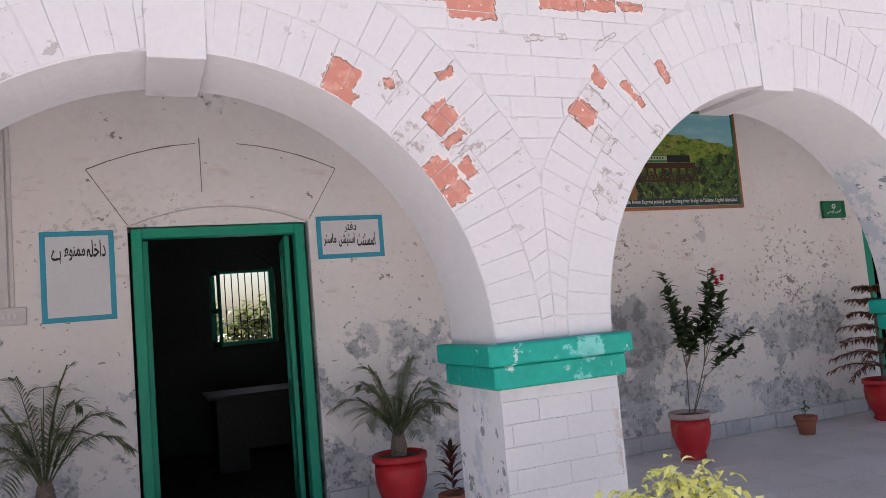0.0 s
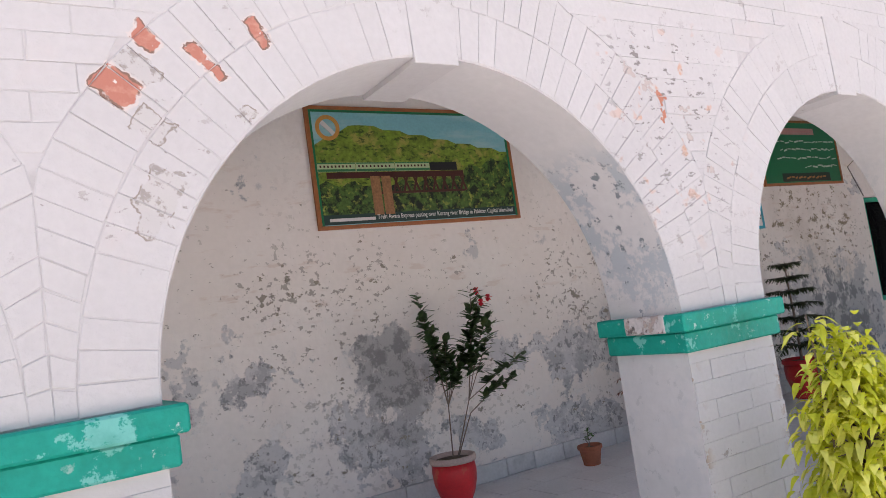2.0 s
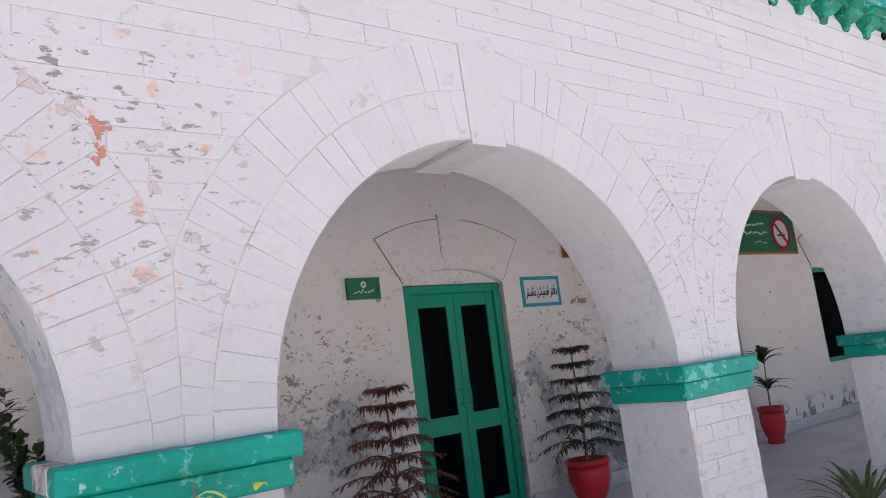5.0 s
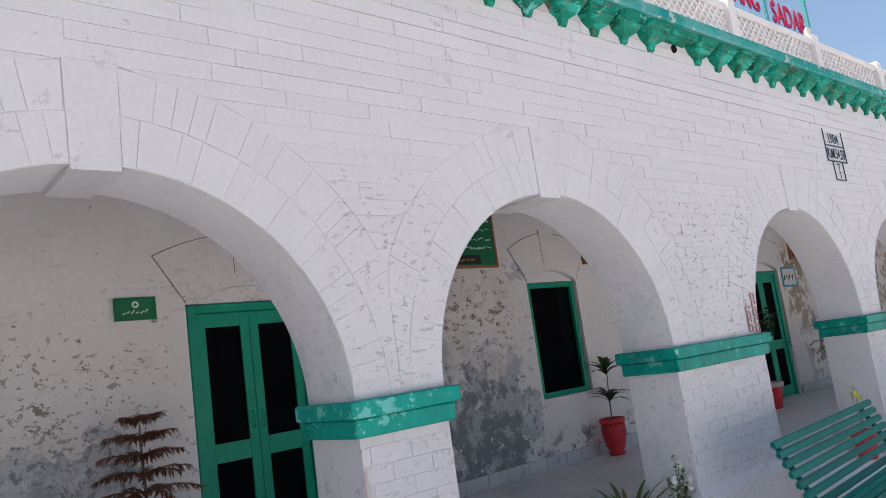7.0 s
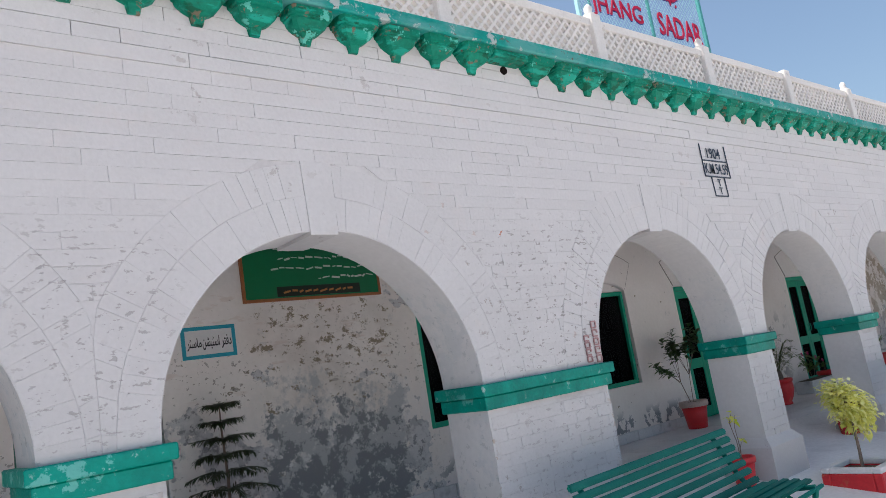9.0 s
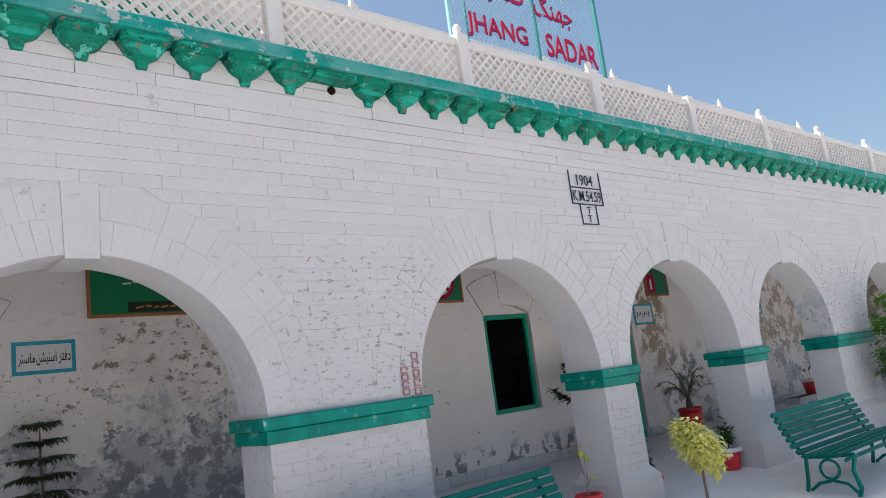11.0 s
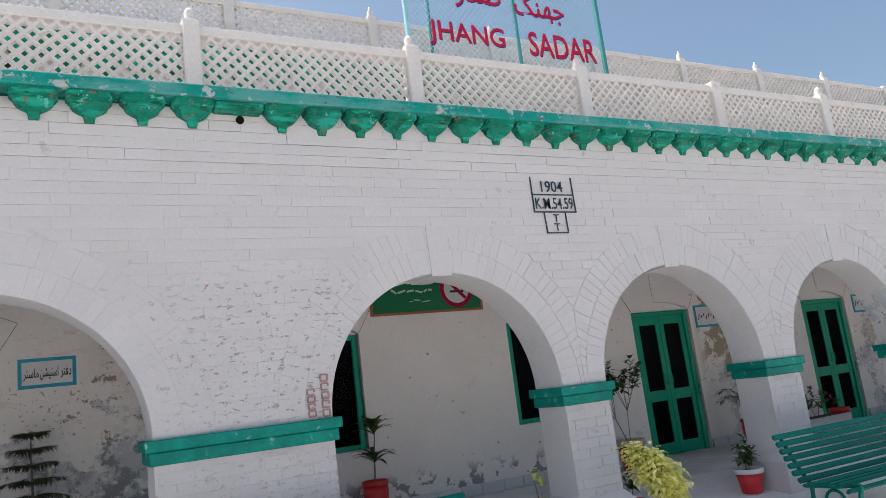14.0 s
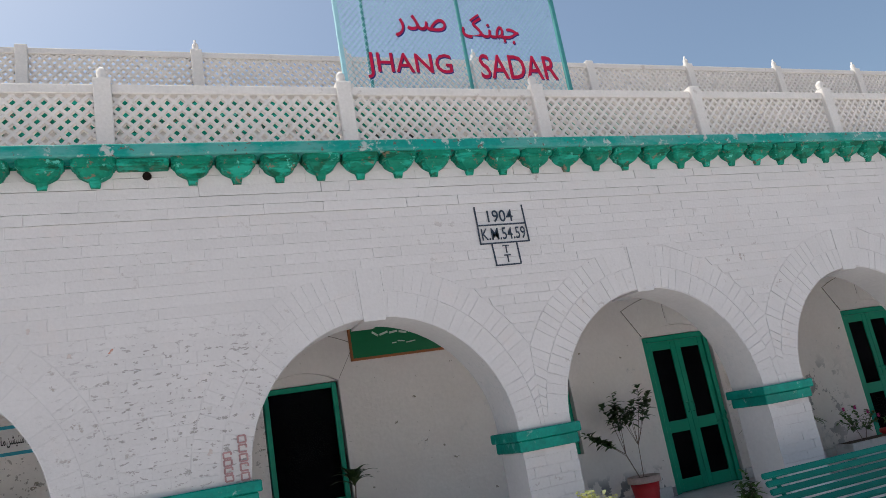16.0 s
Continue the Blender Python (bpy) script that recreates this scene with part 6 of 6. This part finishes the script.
shrub("pot_shrub", 3.22, -0.12, ground_z(-0.12) + 0.27, "small pale green shrub with magenta blooms", [(0.02, 0, 0.34), (-0.08, 0.02, 0.28), (0.10, 0, 0.27), (0.05, -0.06, 0.22), (-0.05, 0.05, 0.2)], LEAF_GREEN, 0.05, 26, (PETAL_PINK, (3, 4)), reach=0.75, category="shrub")
pot("plant_pot", 5.70, -0.12, ground_z(-0.12), 0.16, 0.36, "pinkish terracotta pot by a white pier", "cone", TERRA, group="terracotta pots")
shrub("sparse_shrub", 5.70, -0.12, ground_z(-0.12) + 0.33, "sparse withered shrub with few yellow leaves", [(-0.10, 0, 0.33), (0.0, 0.02, 0.40), (0.10, 0, 0.34), (0.16, 0, 0.22), (-0.15, 0.02, 0.2)], LEAF_CREAM, 0.035, 12, reach=0.5, category="shrub")
lily = thing("spider_lily", 8.92, 0.40, ground_z(0.40), "strap-leaved green lily clump at the pier's foot", "plant")
bm = bmesh.new()
for k in range(26):
    a = 2.4 * k
    leaf(bm, (0, 0, 0.05), (math.cos(a), math.sin(a), random.uniform(1.0, 2.6)), random.uniform(0.55, 0.9), 0.036, 0.45, 0.25, 6)
part("foliage", bm, LEAF_PALM, lily)
shrub("white_flower_shrub", 9.07, 0.05, ground_z(0.05), "small pale green shrub with white flowers", [(0.0, 0, 0.66), (0.08, 0, 0.55), (-0.09, 0.02, 0.52), (0.14, 0.02, 0.44), (-0.03, -0.05, 0.6)], LEAF_GREEN, 0.055, 26, (PETAL_WHITE, (0, 1, 2, 3)), reach=0.7, category="shrub")
pot("plant_pot", 12.45, 0.10, ground_z(0.10), 0.125, 0.28, "red pot at the foot of a white pier", "cone")
shrub("thin_sapling", 12.45, 0.10, ground_z(0.10) + 0.25, "thin sapling with a few drooping leaves", [(0.0, 0, 0.45), (-0.03, 0.02, 0.40), (0.05, 0, 0.42), (0.07, 0, 0.18)], LEAF_LIME, 0.08, 5, reach=0.2, category="plant", droop=0.6)
pot("plant_pot", 13.60, 0.22, ground_z(0.22), 0.13, 0.22, "small red pot beside the pier plinth", "cone")
shrub("pot_shrub", 13.60, 0.22, ground_z(0.22) + 0.19, "small dark green shrub in a red pot", [(0, 0, 0.42), (0.04, 0, 0.32), (-0.04, 0.03, 0.26), (0.0, -0.03, 0.2)], LEAF_DARK, 0.075, 16, reach=0.7)
pot("plant_pot", 15.28, 0.26, ground_z(0.26), 0.15, 0.26, "red pot with a broad white rim by a pier", "cone", rim=POT_WHITE)
shrub("pot_shrub", 15.28, 0.26, ground_z(0.26) + 0.23, "bushy dark green plant in a white-rimmed red pot", [(0.0, 0, 0.36), (0.08, 0, 0.26), (-0.09, 0, 0.24), (0.03, -0.07, 0.22), (-0.04, 0.07, 0.28), (0.12, 0.03, 0.16), (-0.12, -0.03, 0.15)], LEAF_GREEN, 0.095, 20, reach=0.85, category="shrub")
# little ficus in a square painted planter
planter = thing("square_planter", 13.12, -0.70, ground_z(-0.70), "low square concrete planter painted red and white", "planter")
for b in ((-0.27, 0.27, -0.27, -0.19), (-0.27, 0.27, 0.19, 0.27), (-0.27, -0.19, -0.19, 0.19), (0.19, 0.27, -0.19, 0.19)):
    part("side", boxed(*b, -0.04, 0.13, bevel=0.01), POT_RED, planter, "red-painted side")
    part("coping", boxed(*b, 0.131, 0.18, bevel=0.008), POT_WHITE, planter, "white-painted coping")
part("soil", boxed(-0.19, 0.19, -0.19, 0.19, -0.04, 0.12), SOIL, planter)
crown_tree("golden_ficus", 13.12, -0.70, "small golden-leaved ficus tree in a square planter", (13.10, -0.72, 0.50), (0.15, 0.16, 0.24), 1700, 0.06, LEAF_CREAM, droop=0.6, width=0.6, skew=0.85)
crown_tree("evergreen_bush", 19.45, -0.72, "tall dense green bush before the far arches", (19.40, -0.52, 0.98), (0.52, 0.42, 0.86), 1900, 0.11, LEAF_BRIGHT, droop=0.3, width=0.5, category="bush")

# trees beyond the office window
for k, (x, y, s) in enumerate(((-3, 19, 0.8), (0.9, 22, 1.12), (2.9, 20, 0.95), (5.5, 18, 0.85), (9, 23, 0.9))):
    p = thing("garden_tree", x, y, -0.32, "sunlit green tree in the yard behind", "tree")
    bm = bmesh.new()
    tube(bm, [(0, 0, -0.05), (0.1, 0, 1.2 * s), (0, 0.1, 2.2 * s)], [0.16, 0.12, 0.05], 8)
    part("trunk", bm, BARK, p)
    bm = bmesh.new()
    for j in range(900):
        d = Vector((random.gauss(0, 1), random.gauss(0, 1), random.gauss(0, 0.8))).normalized() * random.uniform(0.5, 1)
        leaf(bm, Vector((0, 0, 1.5 * s)) + d * 1.15 * s + Vector((0, 0, 0.2 * math.sin(j))), rand_dir(), 0.34, 0.22, 0.2, 0.2, 2)
    part("crown", bm, LEAF_PALM, p)

# ---------- ventilators in the upper wall ----------
# a flat near-black panel takes the place of each unlit opening
VENT = material("dark_ventilator", (0.02, 0.02, 0.02), 0.8, vary=0.3, bump=0)
for x in (8.0, 13.3, 18.4, 23.5):
    v = thing("wall_ventilator", x, BACK - 0.02, 4.6, "barred ventilator in the upper wall, its unlit opening a flat black panel", "ventilator", "upper wall ventilators")
    part("opening", boxed(-0.5, 0.5, -0.004, 0.002, 0, 0.85), VENT, v)
    for b in ((-0.55, -0.5, -0.04, 0, 0, 0.85), (0.5, 0.55, -0.04, 0, 0, 0.85), (-0.55, 0.55, -0.04, 0, 0.85, 0.9), (-0.55, 0.55, -0.04, 0, -0.05, 0)):
        part("surround", boxed(*b), BACK_LIME, v)

# ---------- skirting, tiles ----------
block = [finish("skirting_block", boxed(0.003, w - 0.003, -0.035, 0, 0, 0.142, bevel=0.006), SKIRT) for w in (0.30, 0.34)]
spans, x = [], X0 + 0.3
for a, b in sorted([(d[0], d[1]) for d in DOORS.values()]):
    spans.append((x, a - 0.03))
    x = b + 0.04
spans.append((x, X1 - 0.3))
bm = bmesh.new()
for a, b in spans:
    box(bm, a, b, BACK - 0.012, BACK - 0.001, -0.004, 0.12)
baseboard = part("baseboard", bm, JOINT)
tagged(baseboard, "grey block skirting along the verandah wall", "skirting", kind="structure")
for a, b in spans:
    x, k = a, 0
    while x + 0.3 < b:
        w = (0.30, 0.34)[k % 2]
        if x + w > b:
            w, k = 0.30, 0
        ob = new("skirting_block", block[k % 2])
        ob.parent = baseboard
        ob.location = (x, BACK - 0.005 + random.uniform(-0.002, 0.002), random.uniform(-0.003, 0.003))
        x += w
        k += 1

T = 0.405
tile = [finish("floor_tile", boxed(0.002, T - 0.002, 0.002, T - 0.002, -0.02, 0, bevel=0.003), TILE)]
rest = bmesh.new()
ny, nx = int((BACK - 1.31) / T) + 1, int((X1 - X0 - 0.6) / T)
made = 0
for i in range(nx):
    for j in range(ny):
        x, y = X0 + 0.3 + i * T + (0.2 if j % 2 else 0.0), 1.31 + j * T
        if y + T > BACK + 0.35 or x + T > X1 - 0.3:
            continue
        if -1.6 < x < 17.0 and made < 300:
            made += 1
            ob = new("floor_tile", tile[0])
            ob.parent = floor
            ob.location = (x, y, random.uniform(-0.0008, 0.0008))
        else:
            box(rest, x + 0.002, x + T - 0.002, y + 0.002, y + T - 0.002, -0.02, random.uniform(-0.0008, 0.0008))
tagged(part("floor_tile_rest", rest, TILE_REST, floor), kind="stuff")

# ---------- bricks of the front ----------
COURSE, LONG, GAP = 0.0885, 0.25, 0.0026
HALF_KEY = 0.098
RINGS = [(k, c, r) for k, (c, r) in enumerate(ARCHES)]
MIDS = [X0] + [(a + b) / 2 for a, b in PIERS] + [X1]


pieces = []     # (corners, proud)
for k, c, r in RINGS:
    for ring in (0, 1):
        r0 = r + 0.004 + ring * (RING / 2)
        r1 = r0 + RING / 2 - GAP
        n = round(math.pi * (r0 + r1) / 2 / 0.086)
        joined = False
        for j in range(n):
            a0, a1 = math.pi * j / n, math.pi * (j + 1) / n
            am = (a0 + a1) / 2
            if joined:
                joined = False
                continue
            if random.random() < (0.35 if k in (3, 4) else 0.08) and j < n - 1:
                joined, a1 = True, math.pi * (j + 2) / n
            g = (0.0010 if k in (3, 4) else 0.0016 if k > 4 else GAP) / 2 / r0
            cs = [(c + rr * math.cos(a), SPRING + 0.002 + rr * math.sin(a)) for rr, a in ((r0, a0 + g), (r1, a0 + g), (r1, a1 - g), (r0, a1 - g))]
            key = HALF_KEY + 0.006 + 0.006 * ring
            if min(abs(x - c) for x, zz in cs) < key:
                right = sum(x - c for x, zz in cs) > 0
                cs = [(max(x, c + key), zz) if right else (min(x, c - key), zz) for x, zz in cs]
            lo, hi = MIDS[k] + GAP / 2, MIDS[k + 1] - GAP / 2
            cs = [(min(max(x, lo), hi), z) for x, z in cs]
            area = abs(sum(cs[i][0] * cs[(i + 1) % 4][1] - cs[(i + 1) % 4][0] * cs[i][1] for i in range(4))) / 2
            if area > 0.002:
                pieces.append((cs, 0.0))
OUT = RING + 0.004


def free_spans(z):
    """The stretches of a level line that are brickwork in courses."""
    out, x = [], X0 + 0.003
    for k, c, r in RINGS:
        if z < SPRING:
            h = r
        else:
            R = r + OUT
            h = math.sqrt(max(0.0, R * R - (z - SPRING) ** 2))
            if z < SPRING + R and h < HALF_KEY + 0.02:
                h = HALF_KEY + 0.016
            if SPRING + R <= z < 2.845:
                h = HALF_KEY + 0.02
        if h:
            out.append((x, c - h))
            x = c + h
    out.append((x, X1 - 0.003))
    return out


row = 0
filled = random.Random(4)
z = -0.28
while z + COURSE < 3.80:
    za, zb = z + GAP / 2, z + COURSE - GAP / 2
    mid = (za + zb) / 2
    if not 1.09 < mid < SPRING + 0.005 and mid > 0.05:
        low_spans, high_spans = free_spans(za), free_spans(zb)
        if len(low_spans) != len(high_spans):
            low_spans = high_spans
        for (l0, l1), (h0, h1) in zip(low_spans, high_spans):
            lo, hi = max(l0, h0), min(l1, h1)
            if min(l1 - l0, h1 - h0) < 0.03:
                continue
            first = math.floor((lo - 0.9) / LONG) * LONG + (LONG / 2 if row % 2 else 0)
            x = first
            while x < hi + LONG:
                step = LONG * filled.choice((1, 1, 2, 3, 4)) if not 0.2 < x < 2.3 and z > 1.3 else LONG
                a, b = x + GAP / 2, x + step - GAP / 2
                la, lb, ha, hb = max(a, l0), min(b, l1), max(a, h0), min(b, h1)
                if lb - la > 0.0 and hb - ha > 0.0 and (lb - la) + (hb - ha) > 0.05:
                    pieces.append(([(la, za), (lb, za), (hb, zb), (ha, zb)], 0.011 if z > 3.30 else 0.001 if z > 2.7 else 0.0))
                x += step
    z += COURSE
    row += 1
near_count = 0
rest, rest_peeling = bmesh.new(), bmesh.new()
for cs, extra in pieces:
    cx, cz = sum(p[0] for p in cs) / 4, sum(p[1] for p in cs) / 4
    proud = 0.0034 + extra + random.uniform(-0.0016, 0.0016)
    slack = random.uniform(-0.0022, 0.0016) * (0.3 if 4.4 < cx < 9.6 and cz < 2.9 else 1.0)
    jit = [(x + random.uniform(-0.0015, 0.0015) - (slack if x > cx else -slack), zz + random.uniform(-0.0021, 0.0021)) for x, zz in cs]
    if cx > 12.5 and cz < 2.7:      # coarser joints along the far piers
        jit = [(x, zz + (0.003 if zz < cz else -0.003)) for x, zz in jit]
        proud += 0.002
    worn_zone = 0.05 < cx < 2.15 and 1.25 < cz < 2.95
    if worn_zone and 0.42 < cx and cz < 2.80 and near_count < 300:
        near_count += 1
        bm = bmesh.new()
        prism(bm, [(x - cx, zz - cz) for x, zz in jit], -proud, 0.002, 0.003)
        ob = part("brick", bm, WHITEWASH_PEELING, wall_front)
        ob.location = (cx, 0, cz)
    else:
        prism(rest_peeling if worn_zone else rest, jit, -proud, 0.002, 0.0022)
tagged(part("brickwork", rest, WHITEWASH, wall_front), kind="stuff")
tagged(part("brickwork", rest_peeling, WHITEWASH_PEELING, wall_front), kind="stuff")
# keystones run through the arch's depth
for c, r in ARCHES:
    bm = bmesh.new()
    prism(bm, [(-HALF_KEY, SPRING + r - 0.028), (HALF_KEY, SPRING + r - 0.028), (HALF_KEY + 0.012, 2.825), (-HALF_KEY - 0.012, 2.825)], -0.0085, 0.01, 0.003)
    prism(bm, [(-HALF_KEY, SPRING + r - 0.027), (HALF_KEY, SPRING + r - 0.027), (HALF_KEY, SPRING + r + 0.05), (-HALF_KEY, SPRING + r + 0.05)], 0.0101, DEEP + 0.004)
    ob = part("keystone", bm, WHITEWASH, wall_front)
    ob.location = (c, 0, 0)
